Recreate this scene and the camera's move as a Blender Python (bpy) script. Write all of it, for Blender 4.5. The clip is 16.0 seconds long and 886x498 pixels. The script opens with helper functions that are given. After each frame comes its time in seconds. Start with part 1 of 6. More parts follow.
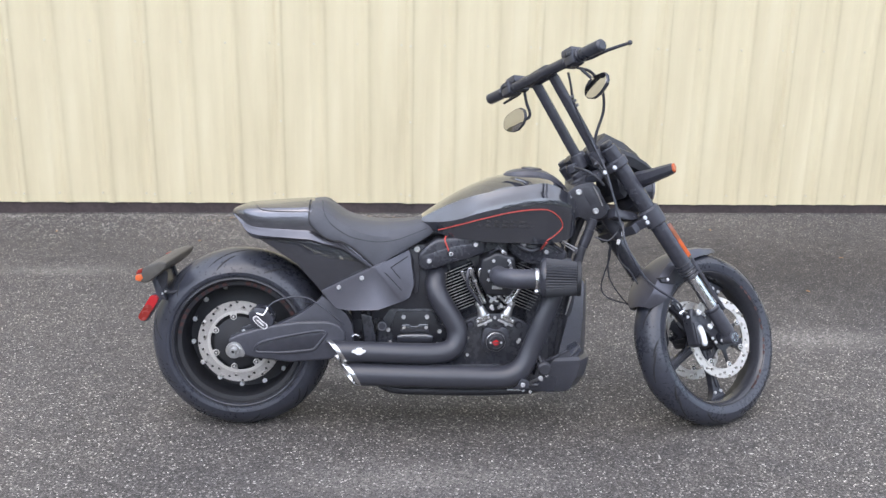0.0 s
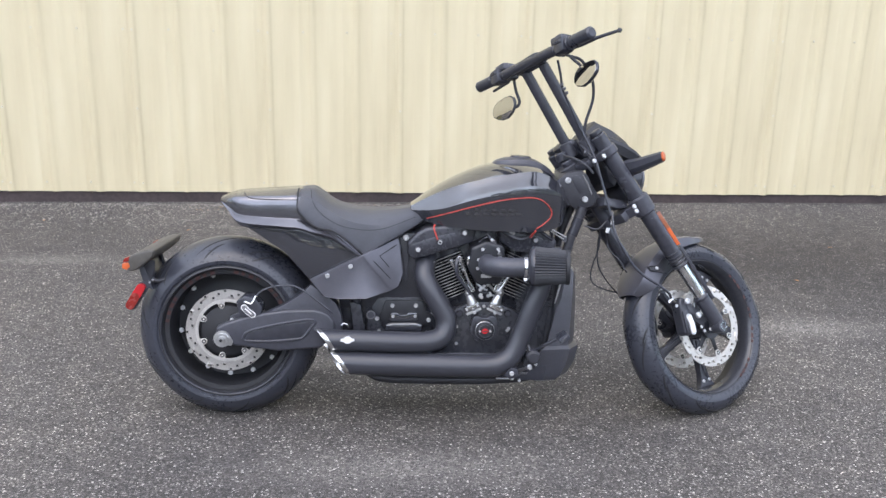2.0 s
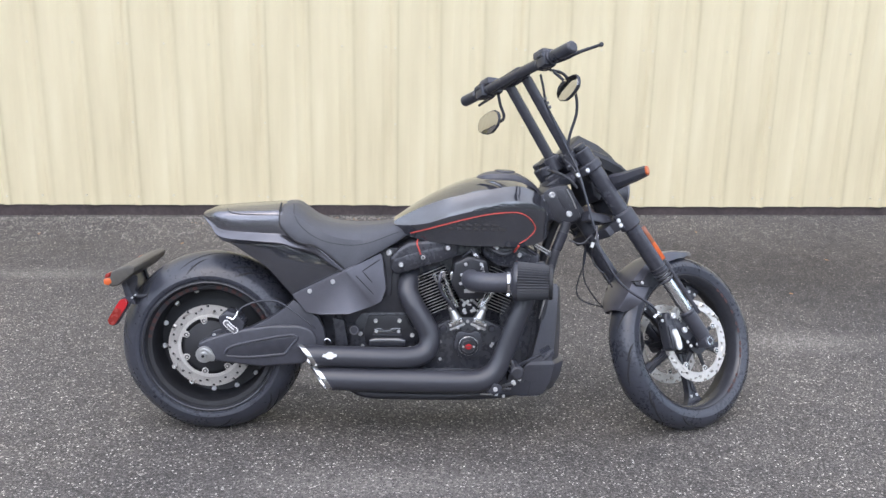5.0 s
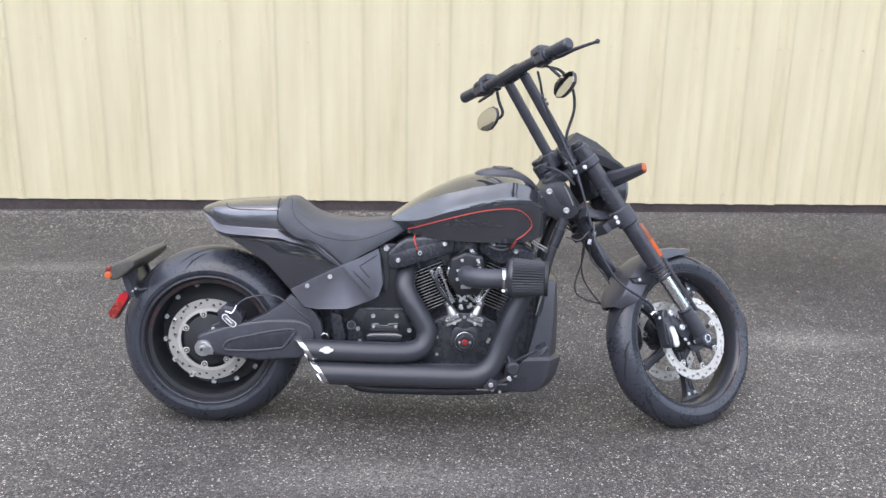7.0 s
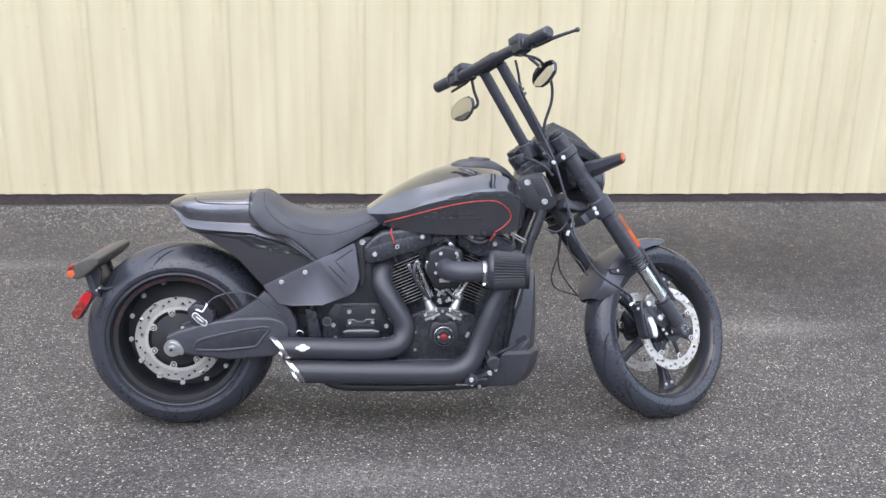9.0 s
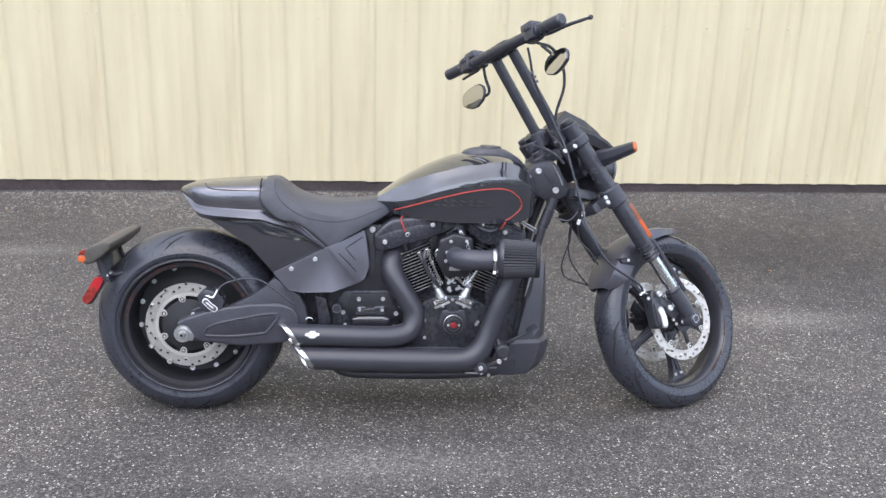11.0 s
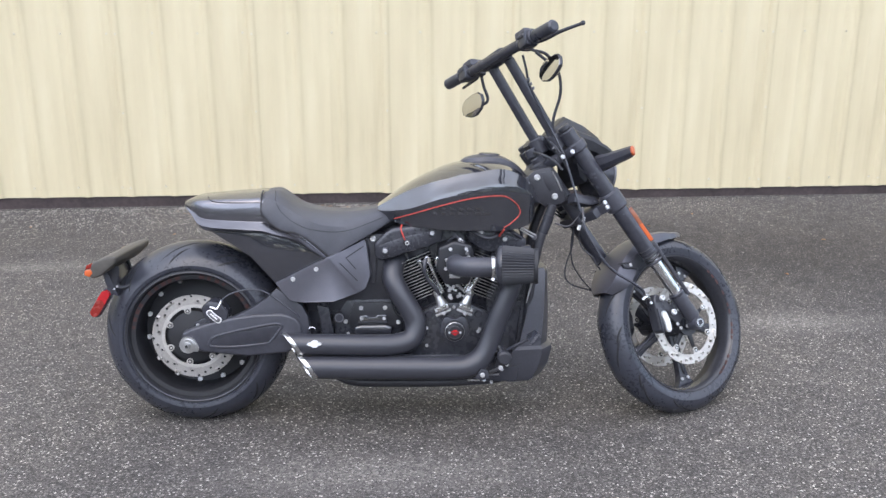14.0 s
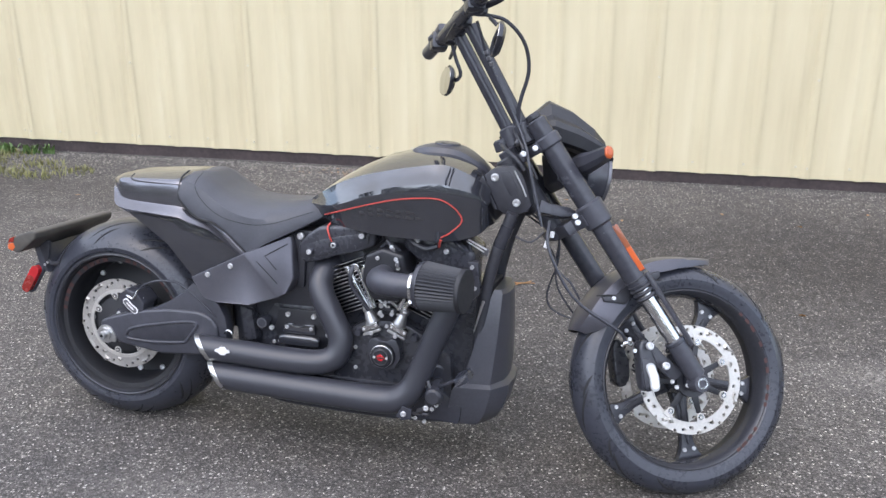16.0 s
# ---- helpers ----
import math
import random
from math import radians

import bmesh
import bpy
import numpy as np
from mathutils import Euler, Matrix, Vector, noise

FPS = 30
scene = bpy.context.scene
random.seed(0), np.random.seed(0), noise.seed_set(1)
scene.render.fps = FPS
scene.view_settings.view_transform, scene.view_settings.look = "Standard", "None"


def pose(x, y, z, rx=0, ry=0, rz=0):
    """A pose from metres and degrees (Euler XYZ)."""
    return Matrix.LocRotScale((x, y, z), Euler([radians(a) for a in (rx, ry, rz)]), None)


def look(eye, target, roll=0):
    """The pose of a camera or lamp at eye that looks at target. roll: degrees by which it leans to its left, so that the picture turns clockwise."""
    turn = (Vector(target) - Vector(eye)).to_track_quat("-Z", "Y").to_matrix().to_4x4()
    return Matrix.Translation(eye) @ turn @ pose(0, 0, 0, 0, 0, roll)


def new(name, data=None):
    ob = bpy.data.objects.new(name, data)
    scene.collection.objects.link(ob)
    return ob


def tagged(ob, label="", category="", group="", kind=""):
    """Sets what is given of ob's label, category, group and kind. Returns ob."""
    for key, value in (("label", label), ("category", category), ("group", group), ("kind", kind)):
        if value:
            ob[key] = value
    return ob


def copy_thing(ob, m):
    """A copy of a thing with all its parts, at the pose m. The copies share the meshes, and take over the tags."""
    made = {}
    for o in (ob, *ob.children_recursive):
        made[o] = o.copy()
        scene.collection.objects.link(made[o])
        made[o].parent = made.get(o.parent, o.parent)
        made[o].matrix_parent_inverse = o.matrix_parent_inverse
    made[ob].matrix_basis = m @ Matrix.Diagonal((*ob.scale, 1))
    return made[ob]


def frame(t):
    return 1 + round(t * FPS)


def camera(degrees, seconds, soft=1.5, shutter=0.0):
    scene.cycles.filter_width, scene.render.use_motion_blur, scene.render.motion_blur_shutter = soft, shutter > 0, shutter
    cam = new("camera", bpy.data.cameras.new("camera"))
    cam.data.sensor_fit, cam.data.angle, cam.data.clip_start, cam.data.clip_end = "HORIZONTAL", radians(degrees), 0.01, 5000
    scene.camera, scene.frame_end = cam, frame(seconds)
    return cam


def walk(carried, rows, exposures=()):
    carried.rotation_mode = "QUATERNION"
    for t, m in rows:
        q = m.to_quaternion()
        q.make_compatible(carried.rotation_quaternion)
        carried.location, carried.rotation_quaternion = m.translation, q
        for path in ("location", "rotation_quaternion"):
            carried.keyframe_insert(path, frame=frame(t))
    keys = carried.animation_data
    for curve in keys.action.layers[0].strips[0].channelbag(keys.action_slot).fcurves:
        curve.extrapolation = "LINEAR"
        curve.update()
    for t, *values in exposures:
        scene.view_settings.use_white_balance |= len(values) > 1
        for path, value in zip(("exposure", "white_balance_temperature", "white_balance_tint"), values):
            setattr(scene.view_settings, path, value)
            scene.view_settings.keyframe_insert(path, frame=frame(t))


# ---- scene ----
from mathutils.bvhtree import BVHTree

cam = camera(54.0, 16.0, 1.5)
PATH = [
    (0, (0.031, 0.042, 1.465), (0.154, 1.968, 0.939), 1.0),
    (0.5, (0.036, 0.039, 1.465), (0.158, 1.965, 0.94), 1.1),
    (1, (0.034, 0.041, 1.456), (0.158, 1.964, 0.92), 1.1),
    (1.5, (0.041, 0.045, 1.457), (0.173, 1.963, 0.909), 1.2),
    (2, (0.038, 0.049, 1.455), (0.182, 1.967, 0.909), 1.2),
    (2.5, (0.045, 0.054, 1.46), (0.203, 1.97, 0.91), 1.3),
    (3, (0.05, 0.058, 1.458), (0.218, 1.974, 0.909), 1.1),
    (3.5, (0.056, 0.059, 1.461), (0.225, 1.975, 0.913), 0.9),
    (4, (0.052, 0.076, 1.463), (0.224, 1.997, 0.933), 0.8),
    (6.3, (0.219, 0.037, 1.469), (0.277, 1.967, 0.948), 1.1),
    (6.5, (0.215, 0.04, 1.468), (0.277, 1.97, 0.947), 0.9),
    (7, (0.194, 0.043, 1.471), (0.28, 1.969, 0.939), 1.0),
    (7.5, (0.164, 0.053, 1.461), (0.276, 1.974, 0.916), 1.0),
    (8, (0.125, 0.098, 1.456), (0.268, 2.016, 0.905), 1.0),
    (8.5, (0.094, 0.12, 1.451), (0.282, 2.036, 0.907), 1.0),
    (9, (0.085, 0.113, 1.457), (0.298, 2.024, 0.909), 1.3),
    (9.5, (0.081, 0.111, 1.449), (0.291, 2.018, 0.886), 1.5),
    (12, (0.079, 0.122, 1.456), (0.262, 2.029, 0.881), 1.4),
    (12.5, (0.081, 0.118, 1.453), (0.26, 2.03, 0.893), 1.3),
    (13, (0.085, 0.109, 1.459), (0.274, 2.022, 0.909), 1.3),
    (13.5, (0.087, 0.1, 1.459), (0.263, 2.015, 0.91), 0.8),
    (14, (0.189, 0.09, 1.449), (0.308, 2.009, 0.899), -0.1),
    (14.5, (0.454, 0.139, 1.45), (0.465, 2.051, 0.863), 0.2),
    (15, (0.637, 0.317, 1.435), (0.544, 2.217, 0.819), -0.4),
    (15.5, (0.807, 0.569, 1.442), (0.579, 2.457, 0.824), -0.4),
    (16, (1.118, 0.742, 1.454), (0.655, 2.575, 0.799), -0.4),
]
walk(cam, [(t, look(eye, target, roll)) for t, eye, target, roll in PATH], [(0, 1.69), (16, 1.69)])

# ---- world and sun: a bright, thinly overcast day ----
world = bpy.data.worlds.new("world")
scene.world = world
world.use_nodes = True
wn = world.node_tree.nodes
sky = wn.new("ShaderNodeTexSky")
sky.sky_type = "NISHITA"
sky.sun_disc = False
sky.sun_elevation, sky.sun_rotation = radians(58), radians(200)
sky.air_density, sky.dust_density, sky.ozone_density = 1.0, 1.2, 1.6
pale = wn.new("ShaderNodeHueSaturation")  # thin cloud pales the blue
pale.inputs["Saturation"].default_value = 0.82
world.node_tree.links.new(sky.outputs[0], pale.inputs["Color"])
heaven, cloud, cover = wn.new("ShaderNodeTexCoord"), wn.new("ShaderNodeTexNoise"), wn.new("ShaderNodeMapRange")
cloud.inputs["Scale"].default_value, cloud.inputs["Detail"].default_value = 3.2, 6.0
cover.inputs["From Min"].default_value, cover.inputs["From Max"].default_value = 0.32, 0.68
cover.inputs["To Min"].default_value, cover.inputs["To Max"].default_value = 0.66, 1.34
veil = wn.new("ShaderNodeMix")  # broken cloud, lighter and darker
veil.data_type, veil.blend_type = "RGBA", "MULTIPLY"
veil.inputs[0].default_value = 1.0
world.node_tree.links.new(heaven.outputs["Generated"], cloud.inputs["Vector"])
world.node_tree.links.new(cloud.outputs["Fac"], cover.inputs["Value"])
world.node_tree.links.new(pale.outputs[0], veil.inputs[6])
world.node_tree.links.new(cover.outputs[0], veil.inputs[7])
world.node_tree.links.new(veil.outputs[2], wn["Background"].inputs[0])
wn["Background"].inputs[1].default_value = 0.15
sun = new("sun", bpy.data.lights.new("sun", "SUN"))
sun.data.energy, sun.data.angle, sun.data.color = 1.05, radians(150), (1.0, 0.92, 0.82)
sun.matrix_world = look((-0.5, -4.5, 8.0), (0, 0, 0))

# ---- materials ----


def shader(name, colour, rough=0.5, metal=0.0, coat=0.0):
    m = bpy.data.materials.new(name)
    m.use_nodes = True
    b = m.node_tree.nodes["Principled BSDF"]
    b.inputs["Base Color"].default_value = (*colour, 1)
    b.inputs["Roughness"].default_value = rough
    b.inputs["Metallic"].default_value = metal
    b.inputs["Coat Weight"].default_value = coat
    b.inputs["Coat Roughness"].default_value = 0.07
    b.inputs["Coat IOR"].default_value = 1.9 if coat == 1.0 else 1.5
    b.inputs["Specular IOR Level"].default_value = 0.15 if coat == 1.0 else 0.5
    return m, m.node_tree.nodes, m.node_tree.links, b


def ramp(nodes, stops):
    r = nodes.new("ShaderNodeValToRGB")
    while len(r.color_ramp.elements) < len(stops):
        r.color_ramp.elements.new(0.5)
    for e, (p, c) in zip(r.color_ramp.elements, stops):
        e.position, e.color = p, (*c, 1)
    return r


def texture(nodes, links, kind, scale, stretch=(1, 1, 1), detail=4.0):
    co, mp = nodes.new("ShaderNodeTexCoord"), nodes.new("ShaderNodeMapping")
    mp.inputs["Scale"].default_value = stretch
    links.new(co.outputs["Object"], mp.inputs["Vector"])
    t = nodes.new("ShaderNodeTex" + kind)
    t.inputs["Scale"].default_value = scale
    if kind == "Noise":
        t.inputs["Detail"].default_value = detail
    links.new(mp.outputs[0], t.inputs["Vector"])
    return t


def bump(nodes, links, b, height, strength, distance):
    n = nodes.new("ShaderNodeBump")
    n.inputs["Strength"].default_value, n.inputs["Distance"].default_value = strength, distance
    links.new(height, n.inputs["Height"])
    links.new(n.outputs[0], b.inputs["Normal"])


def worn(name, colour, rough, metal=0.0, coat=0.0, grain=60.0, spread=0.25, relief=0.0, stretch=(1, 1, 1)):
    """A plain surface with two scales of variation in colour and gloss."""
    m, n, l, b = shader(name, colour, rough, metal, coat)
    big, small = texture(n, l, "Noise", grain / 12, stretch), texture(n, l, "Noise", grain, stretch)
    mix = n.new("ShaderNodeMath")
    mix.operation = "MULTIPLY_ADD"
    mix.inputs[1].default_value = 0.5
    half = n.new("ShaderNodeMath")
    half.operation = "MULTIPLY"
    half.inputs[1].default_value = 0.5
    l.new(small.outputs["Fac"], half.inputs[0])
    l.new(big.outputs["Fac"], mix.inputs[0])
    l.new(half.outputs[0], mix.inputs[2])
    lo, hi = [c * (1 - spread) for c in colour], [min(1, c * (1 + spread)) for c in colour]
    r = ramp(n, [(0.3, lo), (0.7, hi)])
    l.new(mix.outputs[0], r.inputs[0])
    l.new(r.outputs[0], b.inputs["Base Color"])
    g = n.new("ShaderNodeMapRange")
    g.inputs["From Min"].default_value, g.inputs["From Max"].default_value = 0.3, 0.7
    g.inputs["To Min"].default_value, g.inputs["To Max"].default_value = max(0.02, rough * 0.82), min(1, rough * 1.18)
    l.new(mix.outputs[0], g.inputs["Value"])
    l.new(g.outputs[0], b.inputs["Roughness"])
    if relief:
        bump(n, l, b, small.outputs["Fac"], 0.5, relief)
    return m


DUST = (0.30, 0.275, 0.25, 1)


def asphalt_material():
    m, n, l, b = shader("asphalt", (0.12, 0.12, 0.125), 0.85)
    cells = texture(n, l, "Voronoi", 172)
    fine = texture(n, l, "Voronoi", 420)
    broad = texture(n, l, "Noise", 0.9, detail=6)
    mid = texture(n, l, "Noise", 9, detail=6)
    stone = ramp(n, [(0.0, (0.046, 0.042, 0.039)), (0.3, (0.072, 0.066, 0.062)), (0.62, (0.106, 0.098, 0.092)), (0.86, (0.155, 0.144, 0.134)), (0.965, (0.26, 0.243, 0.226)), (1.0, (0.62, 0.58, 0.535))])
    grey = n.new("ShaderNodeSeparateColor")
    l.new(cells.outputs["Color"], grey.inputs[0])
    l.new(grey.outputs[0], stone.inputs[0])
    bits = ramp(n, [(0.0, (0.4, 0.4, 0.4)), (1.0, (1.5, 1.5, 1.5))])
    g2 = n.new("ShaderNodeSeparateColor")
    l.new(fine.outputs["Color"], g2.inputs[0])
    l.new(g2.outputs[1], bits.inputs[0])
    mul = n.new("ShaderNodeMix")
    mul.data_type, mul.blend_type = "RGBA", "MULTIPLY"
    mul.inputs[0].default_value = 0.62
    l.new(stone.outputs[0], mul.inputs[6])
    l.new(bits.outputs[0], mul.inputs[7])
    # dark binder between the stones
    rim = ramp(n, [(0.15, (1.2, 1.2, 1.2)), (0.75, (0.58, 0.58, 0.58))])
    l.new(cells.outputs["Distance"], rim.inputs[0])
    bind = n.new("ShaderNodeMix")
    bind.data_type, bind.blend_type = "RGBA", "MULTIPLY"
    bind.inputs[0].default_value = 1.0
    l.new(mul.outputs[2], bind.inputs[6])
    l.new(rim.outputs[0], bind.inputs[7])
    tone = ramp(n, [(0.35, (0.82, 0.81, 0.82)), (0.65, (1.18, 1.16, 1.13))])
    l.new(broad.outputs["Fac"], tone.inputs[0])
    mul2 = n.new("ShaderNodeMix")
    mul2.data_type, mul2.blend_type = "RGBA", "MULTIPLY"
    mul2.inputs[0].default_value = 1.0
    l.new(bind.outputs[2], mul2.inputs[6])
    l.new(tone.outputs[0], mul2.inputs[7])
    tone2 = ramp(n, [(0.3, (0.85, 0.85, 0.86)), (0.7, (1.15, 1.14, 1.12))])
    l.new(mid.outputs["Fac"], tone2.inputs[0])
    mul3 = n.new("ShaderNodeMix")
    mul3.data_type, mul3.blend_type = "RGBA", "MULTIPLY"
    mul3.inputs[0].default_value = 1.0
    l.new(mul2.outputs[2], mul3.inputs[6])
    l.new(tone2.outputs[0], mul3.inputs[7])
    # larger pale stones, few and round
    large = texture(n, l, "Voronoi", 95)
    pick = n.new("ShaderNodeSeparateColor")
    l.new(large.outputs["Color"], pick.inputs[0])
    few, near, both = n.new("ShaderNodeMath"), n.new("ShaderNodeMath"), n.new("ShaderNodeMath")
    few.operation, few.inputs[1].default_value = "GREATER_THAN", 0.955
    near.operation, near.inputs[1].default_value = "LESS_THAN", 0.36
    both.operation = "MULTIPLY"
    l.new(pick.outputs[1], few.inputs[0])
    l.new(large.outputs["Distance"], near.inputs[0])
    l.new(few.outputs[0], both.inputs[0])
    l.new(near.outputs[0], both.inputs[1])
    shade = ramp(n, [(0.0, (0.16, 0.15, 0.14)), (1.0, (0.52, 0.49, 0.45))])
    l.new(pick.outputs[2], shade.inputs[0])
    mul4 = n.new("ShaderNodeMix")
    mul4.data_type = "RGBA"
    l.new(both.outputs[0], mul4.inputs[0])
    l.new(mul3.outputs[2], mul4.inputs[6])
    l.new(shade.outputs[0], mul4.inputs[7])
    # broad darker ovals towards the wall, then small pale dusty ones, all uneven
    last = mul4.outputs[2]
    mottle = texture(n, l, "Noise", 14, detail=6)
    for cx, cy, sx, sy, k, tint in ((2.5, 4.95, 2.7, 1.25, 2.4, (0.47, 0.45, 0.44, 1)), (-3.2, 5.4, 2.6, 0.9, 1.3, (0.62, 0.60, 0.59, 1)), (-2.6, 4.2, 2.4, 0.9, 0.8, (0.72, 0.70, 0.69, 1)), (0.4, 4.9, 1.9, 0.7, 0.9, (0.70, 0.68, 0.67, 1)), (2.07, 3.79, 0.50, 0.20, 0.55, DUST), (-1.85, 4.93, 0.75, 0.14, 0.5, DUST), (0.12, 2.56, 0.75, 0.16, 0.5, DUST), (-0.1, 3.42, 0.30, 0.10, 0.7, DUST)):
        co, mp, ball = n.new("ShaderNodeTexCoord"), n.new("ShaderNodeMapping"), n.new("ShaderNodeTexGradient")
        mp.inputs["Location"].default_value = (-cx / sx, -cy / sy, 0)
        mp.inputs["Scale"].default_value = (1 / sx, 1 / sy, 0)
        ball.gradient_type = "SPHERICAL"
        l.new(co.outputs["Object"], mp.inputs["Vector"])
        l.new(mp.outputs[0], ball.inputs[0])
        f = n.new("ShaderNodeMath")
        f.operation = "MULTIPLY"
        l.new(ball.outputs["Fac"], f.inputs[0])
        l.new(grey.outputs[1] if tint == DUST else mottle.outputs["Fac"], f.inputs[1])
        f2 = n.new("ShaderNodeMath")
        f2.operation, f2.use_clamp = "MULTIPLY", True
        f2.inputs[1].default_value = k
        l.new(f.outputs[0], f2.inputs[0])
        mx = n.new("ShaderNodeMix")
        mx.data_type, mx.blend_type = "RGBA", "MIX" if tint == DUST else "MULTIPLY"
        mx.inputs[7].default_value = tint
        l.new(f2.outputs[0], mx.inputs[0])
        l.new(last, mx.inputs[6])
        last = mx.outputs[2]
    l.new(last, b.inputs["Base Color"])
    bump(n, l, b, cells.outputs["Distance"], 0.8, 0.004)
    return m


def siding_material():
    m, n, l, b = shader("cream_painted_steel", (0.72, 0.66, 0.48), 0.45)
    streak = texture(n, l, "Noise", 5, (1.7, 1.7, 0.16), 5)
    broad = texture(n, l, "Noise", 0.8)
    c = ramp(n, [(0.28, (0.53, 0.46, 0.298)), (0.42, (0.620, 0.542, 0.356)), (0.55, (0.658, 0.58, 0.386)), (0.72, (0.692, 0.618, 0.424))])
    mix = n.new("ShaderNodeMix")
    mix.inputs[0].default_value = 0.3
    l.new(streak.outputs["Fac"], mix.inputs[2])
    l.new(broad.outputs["Fac"], mix.inputs[3])
    l.new(mix.outputs[0], c.inputs[0])
    l.new(c.outputs[0], b.inputs["Base Color"])
    bump(n, l, b, broad.outputs["Fac"], 0.3, 0.01)
    return m


ASPHALT = asphalt_material()
SIDING = siding_material()
BASE_CONCRETE = worn("dark_concrete", (0.055, 0.042, 0.042), 0.9, grain=40, spread=0.5, relief=0.004)
RUBBER = worn("tyre_rubber", (0.036, 0.0385, 0.050), 0.29, grain=90, spread=0.3, relief=0.0006)
SATIN_BLACK = worn("satin_black_paint", (0.040, 0.041, 0.051), 0.24, grain=50, spread=0.3)
MATT_BLACK = worn("matt_black_coating", (0.048, 0.049, 0.061), 0.36, grain=70, spread=0.25, relief=0.0003)
GLOSS_BLACK = worn("gloss_black_paint", (0.028, 0.029, 0.036), 0.10, coat=1.0, grain=20, spread=0.2)
GREY_METALLIC = worn("dark_grey_metallic_paint", (0.096, 0.095, 0.112), 0.36, metal=0.45, grain=300, spread=0.12)
LEATHER = worn("black_grained_vinyl", (0.056, 0.058, 0.070), 0.46, grain=240, spread=0.2, relief=0.0008)
CHROME = worn("polished_chrome", (0.66, 0.66, 0.67), 0.14, metal=1.0, grain=30, spread=0.05)
STEEL = worn("brushed_steel", (0.55, 0.55, 0.55), 0.35, metal=0.9, grain=200, spread=0.2)
DISC_STEEL = worn("brake_disc_steel", (0.60, 0.58, 0.55), 0.42, metal=0.6, grain=150, spread=0.12)
ORANGE_RED = worn("orange_red_pinstripe", (0.54, 0.066, 0.050), 0.4, grain=80, spread=0.1)
ORANGE_LENS = worn("orange_lens", (0.56, 0.11, 0.028), 0.3, coat=0.4, grain=60, spread=0.1)
RED_LENS = worn("red_lens", (0.45, 0.015, 0.02), 0.22, coat=0.5, grain=60, spread=0.1)
WHITE_PRINT = worn("white_print", (0.75, 0.75, 0.76), 0.4, grain=90, spread=0.06)
DARK_PRINT = worn("dark_grey_print", (0.026, 0.024, 0.025), 0.5, grain=90, spread=0.1)
SCREW = worn("painted_screw", (0.62, 0.57, 0.44), 0.4, grain=200, spread=0.1)
# black rubber, and the near-black painted for shade in grooves, gaps and bores
RUBBER_AND_SHADE = worn("black_rubber_and_gap_shade", (0.014, 0.014, 0.016), 0.7, grain=90, spread=0.2)
FRAME_BLACK = worn("black_powder_coat", (0.034, 0.0345, 0.042), 0.42, grain=80, spread=0.3)
SATIN_GREY = worn("satin_grey_metal", (0.16, 0.16, 0.175), 0.4, metal=0.7, grain=120, spread=0.2)
GUARD_GREY = worn("dark_grey_plastic", (0.054, 0.055, 0.066), 0.34, grain=150, spread=0.2, relief=0.0003)
TAIL_PAINT = worn("glossy_grey_black_paint", (0.135, 0.135, 0.152), 0.22, metal=0.75, coat=0.5, grain=200, spread=0.2)
EXHAUST = worn("black_ceramic_coating", (0.038, 0.039, 0.048), 0.33, grain=40, spread=0.05)
FILTER_CLOTH = worn("grey_filter_cloth", (0.030, 0.031, 0.037), 0.6, grain=260, spread=0.3)
FIN_EDGE = worn("machined_aluminium", (0.6, 0.6, 0.6), 0.3, metal=1.0, grain=200, spread=0.15)
WHITE_ZINC = worn("pale_zinc_plating", (0.80, 0.80, 0.80), 0.5, metal=0.15, grain=200, spread=0.05)
SLIDER = worn("chromed_slider", (0.75, 0.75, 0.75), 0.22, metal=1.0, grain=120, spread=0.06)
DULL_RED = worn("dull_red_print", (0.060, 0.024, 0.022), 0.7, grain=120, spread=0.4)
DARK_RED_LENS = worn("dark_red_lens", (0.22, 0.02, 0.015), 0.25, coat=0.5, grain=60, spread=0.2)
MIRROR = shader("mirror_silver", (0.62, 0.61, 0.60), 0.03, 1.0)[0]
LENS = shader("lamp_glass", (0.25, 0.26, 0.28), 0.06, 0.6, 0.6)[0]
ENGINE_BLACK = worn("black_engine_coating", (0.036, 0.037, 0.045), 0.28, grain=60, spread=0.3)
GRIT = worn("pale_grit", (0.21, 0.195, 0.175), 0.9, grain=40, spread=0.45)
GRASS = worn("grass_blades", (0.20, 0.20, 0.075), 0.7, grain=9, spread=0.4)
WEED = worn("weed_leaves", (0.10, 0.17, 0.05), 0.65, grain=12, spread=0.4)
DRY_LEAF = worn("dry_leaf", (0.34, 0.18, 0.07), 0.8, grain=30, spread=0.4)
LITTER = worn("faded_leaf_litter", (0.19, 0.135, 0.09), 0.9, grain=30, spread=0.5)
TIP_CHROME = worn("polished_pipe_tip", (0.62, 0.62, 0.62), 0.28, metal=1.0, grain=60, spread=0.05)
WOODS = worn("far_foliage", (0.045, 0.06, 0.03), 0.8, grain=1.5, spread=0.5)
ZINC = worn("bright_zinc", (0.66, 0.66, 0.67), 0.33, metal=0.7, grain=120, spread=0.08)
REAR_STEEL = worn("worn_disc_steel", (0.44, 0.42, 0.40), 0.42, metal=0.6, grain=150, spread=0.2)
DUSTY_PLASTIC = worn("dusty_black_plastic", (0.070, 0.064, 0.056), 0.55, grain=60, spread=0.3)
UNLIT_AMBER = worn("unlit_amber_lens", (0.26, 0.085, 0.04), 0.3, coat=0.4, grain=60, spread=0.15)

